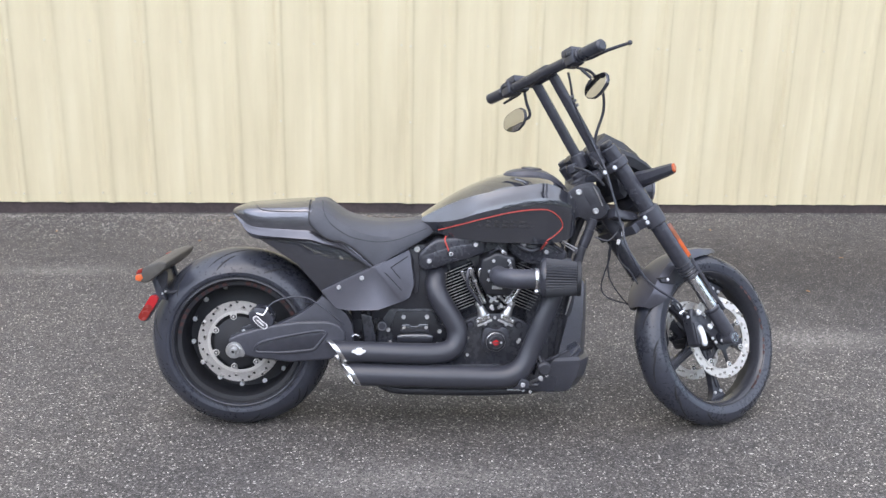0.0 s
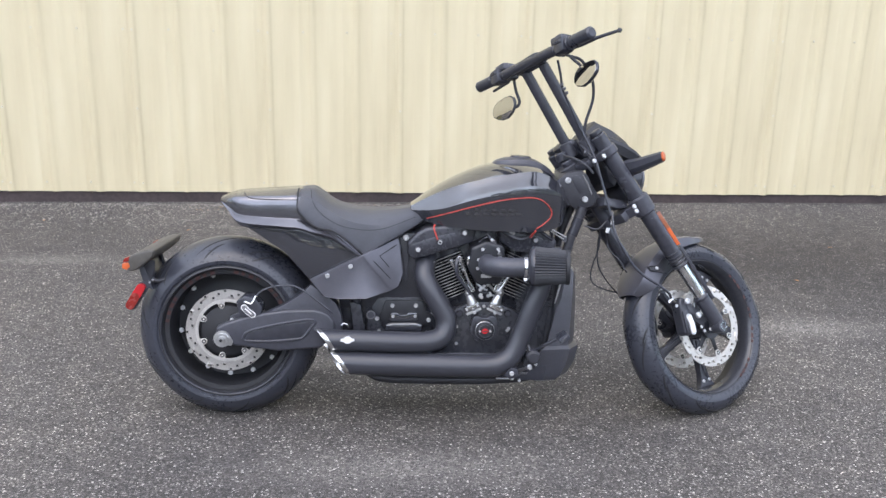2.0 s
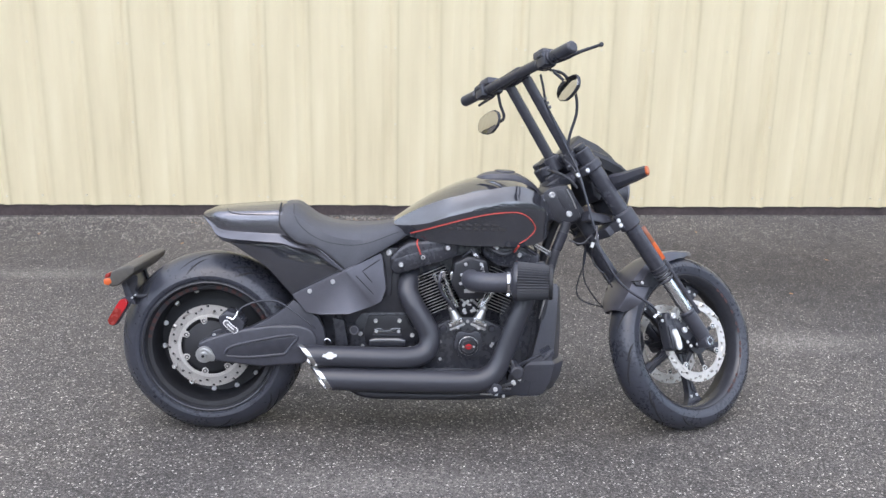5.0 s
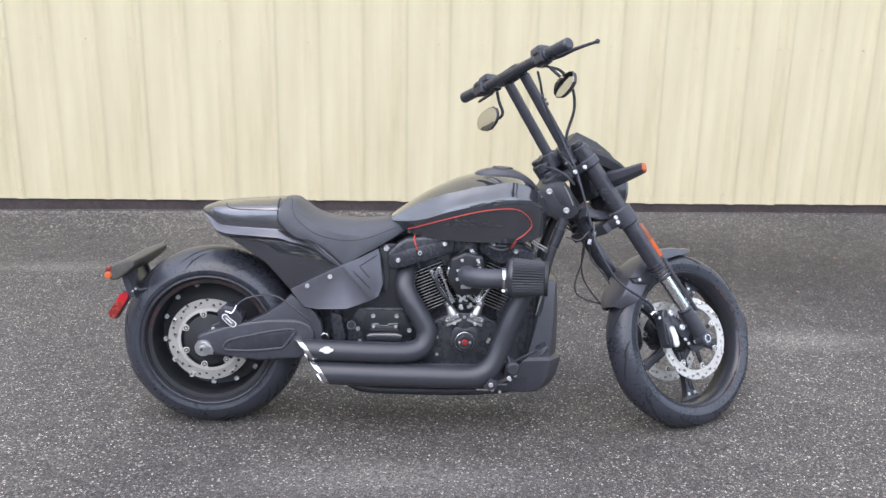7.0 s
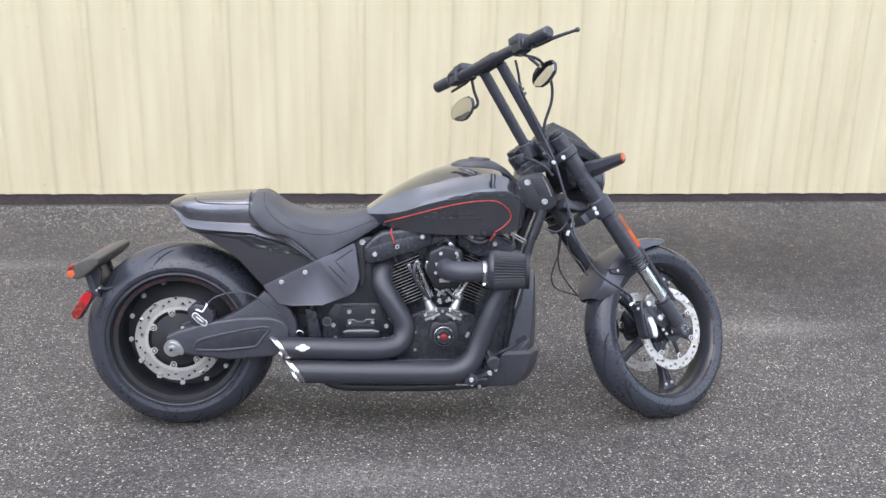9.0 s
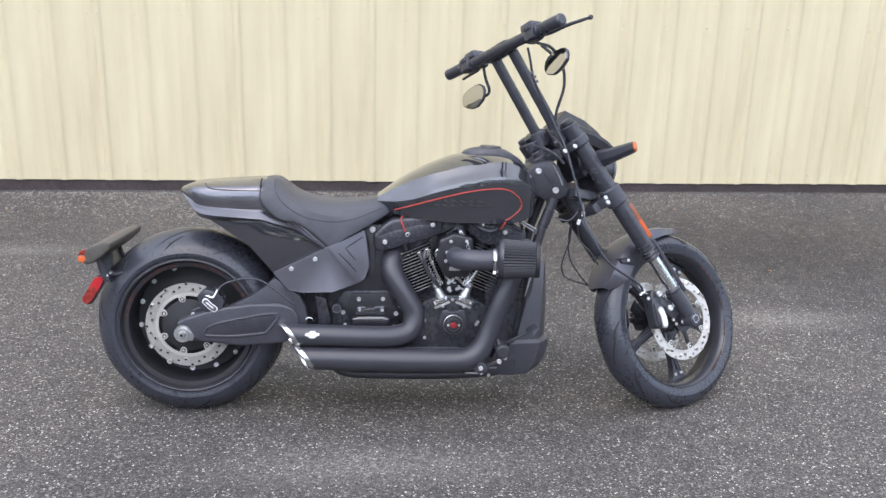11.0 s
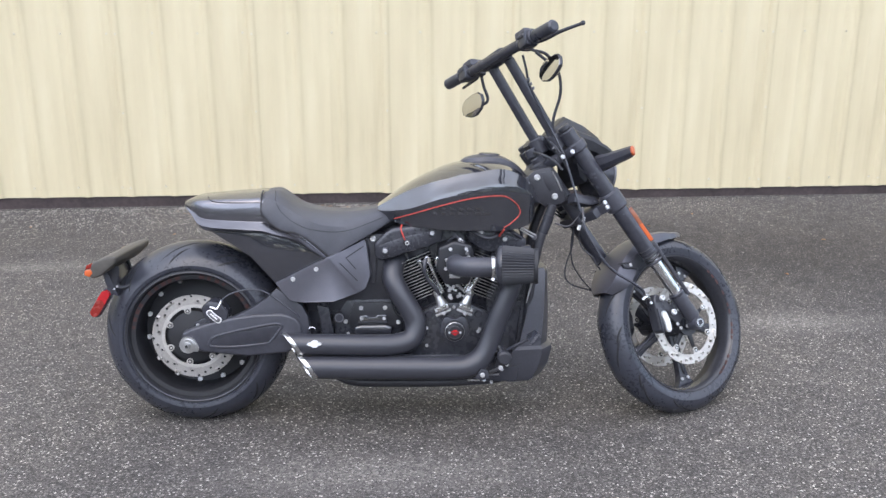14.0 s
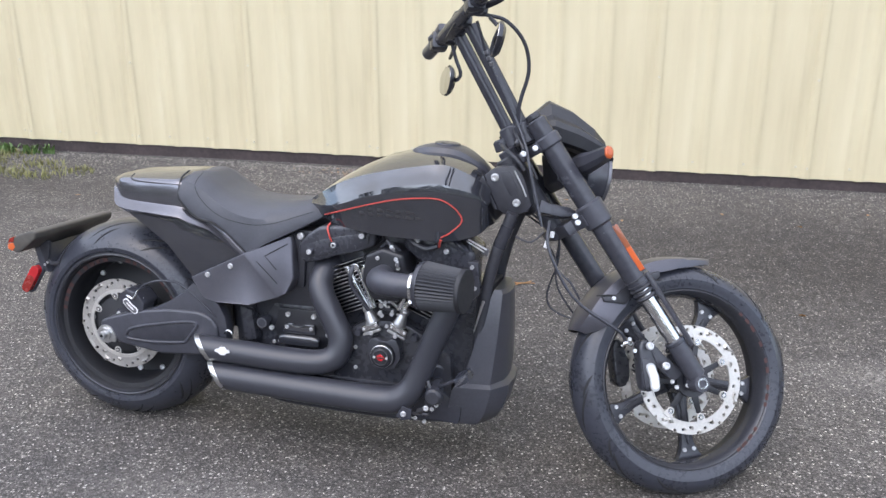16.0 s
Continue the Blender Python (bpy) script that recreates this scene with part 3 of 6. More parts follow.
def front_wheel():
    c = (1.7285, 0, 0.3045)
    rim = [(0.249, -0.044), (0.2545, -0.049), (0.2545, -0.054), (0.2475, -0.0545), (0.240, -0.046), (0.2325, -0.026), (0.229, 0.0), (0.232, 0.026), (0.240, 0.044), (0.2475, 0.053), (0.2545, 0.053), (0.2545, 0.049), (0.249, 0.044)]
    w = part("front_wheel", lathe(rim, c, sides=80, to=STEER), RIM_BLACK, BIKE, "five-spoke black cast wheel turned to its left", 30)
    part("rim_band", lathe([(0.2285, -0.010), (0.2320, -0.0285), (0.239, -0.0475), (0.2475, -0.0555), (0.249, -0.0545), (0.240, -0.0455), (0.233, -0.027), (0.2295, -0.010)], c, sides=80, to=STEER), LIP_GREY, w, "satin grey band inside the rim")
    part("tyre", lathe(tyre_profile(0.3225, 0.061, 0.281, 0.2505), c, sides=112, to=STEER), RUBBER, w, "black rubber tyre with swept grooves", 24)
    for k in range(10):
        for side in (-1, 1):
            turn = k * 36 + (0 if side < 0 else 18)
            part("tread_groove", tyre_groove(0.3225, 0.061, 0.281, c, turn, side, 0.12, 0.80, -30, STEER), RUBBER_AND_SHADE, w)
            part("tread_groove", tyre_groove(0.3225, 0.061, 0.281, c, turn + 15, side, 0.50, 0.94, -16, STEER), RUBBER_AND_SHADE, w)
    part("hub", lathe([(0, -0.085), (0.028, -0.085), (0.034, -0.06), (0.045, -0.05), (0.045, 0.05), (0.034, 0.06), (0.028, 0.085), (0, 0.085)], c, sides=32, closed=False, to=STEER), SATIN_BLACK, w)
    for k in range(5):
        a = radians(-79.4 + 72 * k)
        turn = STEER @ Matrix.Translation(c) @ Matrix.Rotation(-a, 4, (0, 1, 0))
        spoke = part("spoke", prism([(0.030, -0.024), (0.09, -0.016), (0.15, -0.0145), (0.19, -0.020), (0.215, -0.030), (0.229, -0.042), (0.2315, 0.0), (0.229, 0.042), (0.215, 0.030), (0.19, 0.020), (0.15, 0.0145), (0.09, 0.016), (0.030, 0.024)], 0.006, 0.034, 0.005, to=turn), SATIN_BLACK, w)
        part("spoke_web", prism([(0.05, -0.007), (0.17, -0.005), (0.19, 0.0), (0.17, 0.005), (0.05, 0.007)], 0.002, 0.010, 0.002, to=turn), FRAME_BLACK, spoke)
        for x in (-0.0145, 0.0145):
            b = bolt(0, 0, 0, 0.006, spoke)
            b.matrix_basis = turn @ pose(0.2035, 0.006, x)
    for side in (-1, 1):
        d = brake_disc(w, (c[0], 0.074 * side, c[2]), 0.150, 0.119, 26, 7, 28.9 - 51.43 * 3 if side < 0 else 10, STEER, "bright drilled steel brake disc", band=0.003)
        for k in range(7):
            a = radians(28.9 + 360 / 7 * k)
            turn = STEER @ Matrix.Translation((c[0], 0.073 * side, c[2])) @ Matrix.Rotation(-a, 4, (0, 1, 0))
            part("disc_carrier", prism([(0.03, -0.012), (0.06, -0.009), (0.094, -0.007), (0.097, 0.0), (0.094, 0.007), (0.06, 0.009), (0.03, 0.012)], 0.0, 0.004, 0.001, to=turn), WHEEL_BLACK, d)
    rim_letters(w, c, 0.2475, -0.0555, -55, 50, 18, STEER)
    return w


def sections(rows, steps=5):
    """Rows of one u and points (v, w) of the right half, top to bottom: closed, smooth rings over both halves."""
    table = []
    for u, pts in rows:
        table.append([u] + [c for p in pts for c in p])
    rings = []
    k = len(rows[0][1])
    for i in range(len(table) - 1):
        for s in range(steps):
            t = s / steps
            a, b, c, d = (table[max(0, min(len(table) - 1, j))] for j in (i - 1, i, i + 1, i + 2))
            rings.append([0.5 * (2 * b[j] + (c[j] - a[j]) * t + (2 * a[j] - 5 * b[j] + 4 * c[j] - d[j]) * t * t + (3 * b[j] - a[j] - 3 * c[j] + d[j]) * t ** 3) for j in range(len(b))])
    rings.append(table[-1])
    out = []
    for r in rings:
        half = [(r[1 + 2 * j], r[2 + 2 * j]) for j in range(k)]
        ring = [(r[0], v, w) for v, w in half] + [(r[0], -v, w) for v, w in half[::-1] if abs(v) > 1e-5]
        out.append(ring)
    return out


def tank():
    rows = []
    for u, top, (cv, cw), (fv, fw), (bv, bw) in (
            (0.643, 0.764, (0.052, 0.762), (0.060, 0.750), (0.052, 0.738)), (0.70, 0.806, (0.088, 0.796), (0.106, 0.758), (0.092, 0.712)),
            (0.76, 0.845, (0.114, 0.826), (0.143, 0.773), (0.124, 0.700)), (0.83, 0.880, (0.137, 0.851), (0.170, 0.801), (0.152, 0.694)),
            (0.90, 0.906, (0.149, 0.868), (0.188, 0.823), (0.166, 0.690)), (0.98, 0.920, (0.155, 0.884), (0.198, 0.840), (0.176, 0.690)),
            (1.06, 0.916, (0.152, 0.894), (0.197, 0.848), (0.177, 0.688)), (1.115, 0.895, (0.141, 0.878), (0.182, 0.836), (0.166, 0.694)),
            (1.16, 0.862, (0.116, 0.848), (0.150, 0.814), (0.138, 0.706)), (1.182, 0.832, (0.088, 0.824), (0.114, 0.792), (0.104, 0.726))):
        n = [(0, top), (-cv * 0.45, top - (top - cw) * 0.20), (-cv * 0.8, top - (top - cw) * 0.64), (-cv, cw), (-cv - (fv - cv) * 0.30, cw - (cw - fw) * 0.36), (-cv - (fv - cv) * 0.62, cw - (cw - fw) * 0.67), (-cv - (fv - cv) * 0.86, cw - (cw - fw) * 0.87), (-fv, fw),
             (-fv - 0.003, fw - (fw - bw) * 0.10), (-fv - 0.002, fw - (fw - bw) * 0.22), (-fv + (fv - bv) * 0.25, fw - (fw - bw) * 0.45), (-fv + (fv - bv) * 0.7, fw - (fw - bw) * 0.75), (-bv, bw), (-bv * 0.5, bw - 0.006), (0, bw - 0.006)]
        rows.append((u, n))
    rings = sections(rows, 6)
    t = part("fuel_tank", loft(rings), GLOSS_BLACK, BIKE, "gloss black teardrop fuel tank with an orange-red pinstripe", 16)
    skin = bmesh.new()
    skin.from_mesh(t.data)
    tree = BVHTree.FromBMesh(skin)

    def on(u, w, out=0.0012):
        hit = tree.ray_cast(Vector((u, -1, w)), Vector((0, 1, 0)))
        return hit[0] + hit[1] * out if hit[0] else Vector((u, -0.1, w))

    def stripe(pts):
        line = smooth_line([(u, 0, w) for u, w in pts], 7)
        return tube([on(p.x, p.z) for p in line], 0.0019, 6, 1)
    part("pinstripe", stripe([(0.70, 0.724), (0.769, 0.748), (0.861, 0.777), (0.947, 0.799), (1.021, 0.8085), (1.07, 0.806), (1.104, 0.785), (1.122, 0.757), (1.117, 0.738), (1.091, 0.714), (1.068, 0.7)]), ORANGE_RED, t, "orange-red pinstripe")
    # dim badge lettering on the side, shown as bars
    for u0, u1, w in ((0.872, 1.012, 0.765), (0.842, 1.022, 0.750)):
        x = u0
        while x < u1:
            p = on(x, w, -0.0002)
            part("badge_bar", block(p, (0.024, 0.0014, 0.008), 0.0004), DARK_PRINT, t)
            x += 0.028
    # console with filler cap on top
    con = []
    for u, hw, hi in ((0.932, 0.012, 0.004), (0.95, 0.042, 0.012), (0.985, 0.062, 0.019), (1.03, 0.067, 0.022), (1.08, 0.062, 0.021), (1.125, 0.048, 0.018), (1.155, 0.034, 0.012), (1.178, 0.016, 0.005)):
        base = {0.932: 0.908, 0.95: 0.912, 0.985: 0.914, 1.03: 0.913, 1.08: 0.907, 1.125: 0.885, 1.155: 0.862, 1.178: 0.834}[u]
        con.append((u, [(0, base + hi), (-hw * 0.5, base + hi * 0.95), (-hw * 0.85, base + hi * 0.7), (-hw, base - 0.002), (-hw * 0.9, base - 0.02), (0, base - 0.02)]))
    c = part("tank_console", loft(sections(con, 4)), MATT_BLACK, t, "matt black console with filler cap")
    part("filler_cap", lathe([(0, 0.007), (0.030, 0.006), (0.036, 0.004), (0.038, 0), (0, 0)], (1.035, 0, 0.9335), (0.06, 0, 1), 32, closed=False), SATIN_BLACK, c)
    return t


def tail():
    rows = []
    for u, top, s, m, lo, un in (
            (-0.016, 0.788, (0.052, 0.783), (0.060, 0.776), (0.060, 0.771), (0.045, 0.768)), (0.02, 0.802, (0.094, 0.791), (0.103, 0.772), (0.118, 0.745), (0.100, 0.742)),
            (0.066, 0.807, (0.120, 0.796), (0.132, 0.760), (0.164, 0.7125), (0.138, 0.698)),
            (0.20, 0.816, (0.130, 0.799), (0.143, 0.760), (0.169, 0.699), (0.140, 0.684)), (0.262, 0.816, (0.130, 0.799), (0.144, 0.758), (0.169, 0.694), (0.140, 0.682)),
            (0.300, 0.780, (0.122, 0.765), (0.143, 0.728), (0.172, 0.683), (0.14, 0.670)), (0.345, 0.735, (0.128, 0.722), (0.150, 0.702), (0.174, 0.672), (0.14, 0.658)), (0.385, 0.702, (0.132, 0.695), (0.154, 0.683), (0.1755, 0.656), (0.14, 0.642)),
            (0.474, 0.618, (0.136, 0.614), (0.164, 0.608), (0.177, 0.592), (0.14, 0.584))):
        d, g = s[1] - lo[1], m[0] - s[0]
        rows.append((u, [(0, top), (-s[0] * 0.6, top - 0.001), (-s[0] * 0.93, s[1] + 0.003), (-s[0], s[1]), (-s[0] - g * 0.42, s[1] - 0.05 * d), (-s[0] - g * 0.72, s[1] - 0.15 * d), (-s[0] - g * 0.90, s[1] - 0.30 * d), (-m[0], s[1] - 0.50 * d), (-m[0] + 0.001, s[1] - 0.72 * d), (-m[0] - 0.08 * (lo[0] - m[0]), s[1] - 0.76 * d),
                         (-m[0] - 0.58 * (lo[0] - m[0]), s[1] - 0.85 * d), (-lo[0], lo[1] + 0.003), (-lo[0] + 0.004, lo[1] - 0.001), (-un[0], un[1]), (0, un[1] + 0.01)]))
    t = part("tail_section", loft(sections(rows, 5)), TAIL_PAINT, BIKE, "glossy grey-black tail section behind the seat", 30)
    skin = bmesh.new()
    skin.from_mesh(t.data)
    tree = BVHTree.FromBMesh(skin)
    seam = []
    for u, w in ((0.070, 0.8045), (0.085, 0.797), (0.11, 0.791), (0.17, 0.789), (0.258, 0.788)):
        hit = tree.ray_cast(Vector((u, -1, w)), Vector((0, 1, 0)))
        seam.append(hit[0] if hit[0] else (u, -0.1, w))
    part("seam", tube(seam, 0.002, 6, 4), RUBBER_AND_SHADE, t)
    strut = [(0.075, 0.703), (0.30, 0.690), (0.36, 0.676), (0.40, 0.655), (0.470, 0.602), (0.295, 0.514), (0.215, 0.607), (0.14, 0.66)]
    part("strut_cover", prism(strut, -0.150, -0.118, 0.006), GLOSS_BLACK, t, "gloss black strut cover")
    part("strut_cover", prism(strut, 0.150, 0.118, 0.006), GLOSS_BLACK, t, "gloss black strut cover")
    edge = [(0.256, -0.080, 0.823), (0.256, -0.118, 0.811), (0.257, -0.132, 0.799), (0.258, -0.150, 0.757), (0.275, -0.1525, 0.733), (0.305, -0.154, 0.706), (0.335, -0.155, 0.693), (0.373, -0.157, 0.687), (0.424, -0.160, 0.654), (0.479, -0.163, 0.606)]
    # dark tube whose colour stands for the shade between seat and tail
    part("seat_gap", tube(edge, 0.0028, 6, 4), RUBBER_AND_SHADE, t)
    part("inner_fender", prism([(0.08, 0.70), (0.30, 0.69), (0.45, 0.62), (0.42, 0.50), (0.345, 0.52), (0.26, 0.62), (0.16, 0.67)], -0.118, 0.118, 0.004), MATT_BLACK, t)
    return t


def seat():
    rows = []
    for u, top, (sv, sw), (lv, lw) in (
            (0.258, 0.820, (0.130, 0.800), (0.149, 0.757)), (0.275, 0.823, (0.133, 0.801), (0.151, 0.735)), (0.305, 0.822, (0.136, 0.791), (0.152, 0.708)), (0.335, 0.803, (0.134, 0.775), (0.152, 0.694)),
            (0.373, 0.776, (0.140, 0.748), (0.154, 0.689)), (0.424, 0.757, (0.146, 0.722), (0.156, 0.655)), (0.479, 0.749, (0.148, 0.708), (0.158, 0.607)),
            (0.54, 0.747, (0.144, 0.706), (0.156, 0.637)), (0.60, 0.752, (0.121, 0.714), (0.133, 0.667)), (0.655, 0.760, (0.086, 0.730), (0.098, 0.695)), (0.692, 0.756, (0.062, 0.737), (0.072, 0.716))):
        rows.append((u, [(0, top - 0.006), (-sv * 0.45, top - 0.002), (-sv * 0.80, top - (top - sw) * 0.52), (-sv, sw), (-sv - (lv - sv) * 0.4, sw - (sw - lw) * 0.25), (-lv, lw + (sw - lw) * 0.25), (-lv, lw), (-lv * 0.8, lw - 0.004), (0, lw - 0.004)]))
    s = part("seat", loft(sections(rows, 5)), LEATHER, BIKE, "low black grained solo seat with a raised bolster", 40)
    skin = bmesh.new()
    skin.from_mesh(s.data)
    tree = BVHTree.FromBMesh(skin)
    for run in (((0.302, 0.800), (0.318, 0.764), (0.350, 0.732), (0.395, 0.706), (0.44, 0.694), (0.50, 0.688), (0.56, 0.696), (0.615, 0.713), (0.66, 0.727)), ((0.292, 0.826), (0.300, 0.812), (0.302, 0.800))):
        line = [tree.ray_cast(Vector((p.x, -1, p.z)), Vector((0, 1, 0)))[0] for p in smooth_line([(u, 0, w) for u, w in run], 5)]
        part("seam", tube([p for p in line if p], 0.0011, 6, 1), RUBBER_AND_SHADE, s)
    return s


def side_cover():
    outer = [(0.296, 0.517, -0.163), (0.344, 0.460, -0.176), (0.391, 0.454, -0.186), (0.493, 0.454, -0.184), (0.575, 0.478, -0.160), (0.600, 0.492, -0.158), (0.618, 0.536, -0.142), (0.606, 0.639, -0.120), (0.599, 0.659, -0.117), (0.478, 0.607, -0.180)]
    bm = bmesh.new()
    o = [bm.verts.new((u, v, w)) for u, w, v in outer]
    i = [bm.verts.new((u, -0.09, w)) for u, w, v in outer]
    bm.faces.new((o[0], o[1], o[2], o[3], o[4], o[9]))
    bm.faces.new((o[9], o[4], o[5], o[6], o[7], o[8]))
    bm.faces.new(i[::-1])
    for k in range(10):
        bm.faces.new((o[k], i[k], i[(k + 1) % 10], o[(k + 1) % 10]))
    bmesh.ops.recalc_face_normals(bm, faces=bm.faces)
    bmesh.ops.bevel(bm, geom=bm.edges[:], offset=0.006, segments=3, affect="EDGES", profile=0.6)
    c = part("side_cover", bm, GREY_METALLIC, BIKE, "dark grey metallic triangular side cover", 30)
    skin = bmesh.new()
    skin.from_mesh(c.data)
    tree = BVHTree.FromBMesh(skin)

    def on(u, w):
        return tree.ray_cast(Vector((u, -1, w)), Vector((0, 1, 0)))[0]
    # shallow grooves drawn as dark tubes, their shade put into the colour
    part("accent_line", tube([on(u, w) for u, w in ((0.594, 0.634), (0.565, 0.617), (0.536, 0.600), (0.552, 0.580), (0.568, 0.560))], 0.0019, 5, 1), RUBBER_AND_SHADE, c)
    part("accent_line", tube([on(u, w) for u, w in ((0.515, 0.585), (0.545, 0.552), (0.573, 0.520))], 0.0015, 5, 1), RUBBER_AND_SHADE, c)
    for u, w in ((0.358, 0.533), (0.437, 0.567)):
        bolt(u, on(u, w).y, w, 0.008, c)
    twin = [(u, w) for u, w, v in outer]
    part("side_cover", prism(twin, 0.16, 0.1, 0.004), GREY_METALLIC, BIKE, "dark grey metallic triangular side cover")
    bolt(0.626, -0.101, 0.656, 0.011, c)
    return c


def swingarm():
    arm = [(-0.022, 0.352), (-0.026, 0.325), (-0.013, 0.302), (0.041, 0.285), (0.189, 0.266), (0.33, 0.276), (0.368, 0.300), (0.382, 0.336), (0.380, 0.370), (0.362, 0.396), (0.338, 0.408), (0.312, 0.413), (0.217, 0.412), (0.147, 0.402), (0.088, 0.390), (0.010, 0.366)]
    s = part("swingarm", prism(arm, -0.168, -0.128, 0.010, 3), MATT_BLACK, BIKE, "matt black cast swingarm")
    part("arm_brace", prism([(0.140, 0.398), (0.180, 0.416), (0.216, 0.434), (0.264, 0.465), (0.300, 0.500), (0.345, 0.47), (0.385, 0.435), (0.402, 0.40), (0.408, 0.363), (0.405, 0.32), (0.36, 0.30), (0.30, 0.36)], -0.158, -0.118, 0.008), MATT_BLACK, s)
    part("arm_recess", prism([(0.072, 0.313), (0.09, 0.336), (0.193, 0.359), (0.297, 0.374), (0.306, 0.366), (0.266, 0.317), (0.087, 0.301)], -0.1695, -0.166, 0.0008), SATIN_BLACK, s)
    ridge = smooth_line([(0.074, -0.169, 0.304), (0.068, -0.169, 0.316), (0.092, -0.169, 0.340), (0.193, -0.169, 0.364), (0.292, -0.169, 0.380), (0.314, -0.169, 0.370), (0.300, -0.169, 0.350), (0.275, -0.169, 0.318), (0.258, -0.169, 0.311), (0.16, -0.169, 0.302), (0.074, -0.169, 0.304)], 4)
    part("arm_rib", tube(ridge, 0.0045, 8, 1), MATT_BLACK, s)
    part("swingarm", prism(arm, 0.168, 0.128, 0.010, 3), MATT_BLACK, BIKE, "matt black cast swingarm")
    a = part("axle_nut", lathe([(0, -0.022), (0.010, -0.022), (0.012, -0.019), (0.012, -0.010), (0.021, -0.010), (0.021, 0.0), (0.029, 0.0), (0.029, 0.008), (0, 0.008)], (-0.003, -0.172, 0.311), sides=24, closed=False), STEEL, s, "bright steel axle nut")
    # near-black disc on the nut's face, painted as a shaded bore
    part("axle_bore", lathe([(0, -0.0235), (0.005, -0.0235), (0.0055, -0.0215), (0, -0.0215)], (-0.003, -0.172, 0.311), sides=12, closed=False), RUBBER_AND_SHADE, a)
    part("adjuster_plate", prism([(0.0, 0.288), (0.03, 0.288), (0.034, 0.302), (0.026, 0.318), (0.0, 0.33)], -0.174, -0.167, 0.0015), STEEL, s)
    return s


def pill(u, w, v0, v1, length, width, angle, bend=0.0):
    """A long rounded badge, slightly bent like a bean, facing -v."""
    pts = []
    for k in range(9):
        a = -math.pi / 2 + math.pi * k / 8
        pts.append((length / 2 + width / 2 * math.cos(a), width / 2 * math.sin(a)))
    if bend:
        pts.append((0, width / 2 - bend))
    for k in range(9):
        a = math.pi / 2 + math.pi * k / 8
        pts.append((-length / 2 + width / 2 * math.cos(a), width / 2 * math.sin(a)))
    if bend:
        pts.append((0, -width / 2 - bend))
    c, s = math.cos(radians(angle)), math.sin(radians(angle))
    return prism([(u + x * c - y * s, w + x * s + y * c) for x, y in pts], v0, v1, 0.001, 1)


def rear_brake():
    c = part("rear_caliper", prism([(0.045, 0.44), (0.075, 0.462), (0.11, 0.452), (0.135, 0.42), (0.128, 0.385), (0.09, 0.375), (0.055, 0.395)], -0.166, -0.085, 0.008), SATIN_BLACK, BIKE, "black rear brake caliper")
    part("badge", pill(0.088, 0.408, -0.166, -0.169, 0.038, 0.022, -42, 0.002), WHITE_PRINT, c)
    part("badge_face", pill(0.088, 0.408, -0.1685, -0.170, 0.036, 0.0165, -42, 0.002), SATIN_GREY, c)
    part("badge_bar", pill(0.088, 0.408, -0.1698, -0.1706, 0.026, 0.005, -42, 0.0), WHITE_PRINT, c)
    part("hose_fitting", tube([(0.070, -0.160, 0.440), (0.085, -0.166, 0.438), (0.098, -0.168, 0.434), (0.108, -0.166, 0.446), (0.114, -0.162, 0.460)], 0.0045, 8), CHROME, c)
    part("brake_hose", tube([(0.114, -0.162, 0.460), (0.135, -0.160, 0.478), (0.173, -0.158, 0.492), (0.21, -0.156, 0.496), (0.247, -0.156, 0.493), (0.285, -0.156, 0.472), (0.321, -0.157, 0.444), (0.368, -0.157, 0.405), (0.40, -0.14, 0.37)], 0.0035, 8), SATIN_BLACK, c)
    for u, w in ((0.012, 0.355), (0.026, 0.372), (0.055, 0.43), (0.12, 0.43)):
        bolt(u, -0.150 if u > 0.05 else -0.14, w, 0.006, c)
    part("caliper_bracket", prism([(0.0, 0.34), (0.03, 0.335), (0.07, 0.37), (0.06, 0.40), (0.02, 0.385)], -0.14, -0.12, 0.004), SATIN_BLACK, c)
    return c


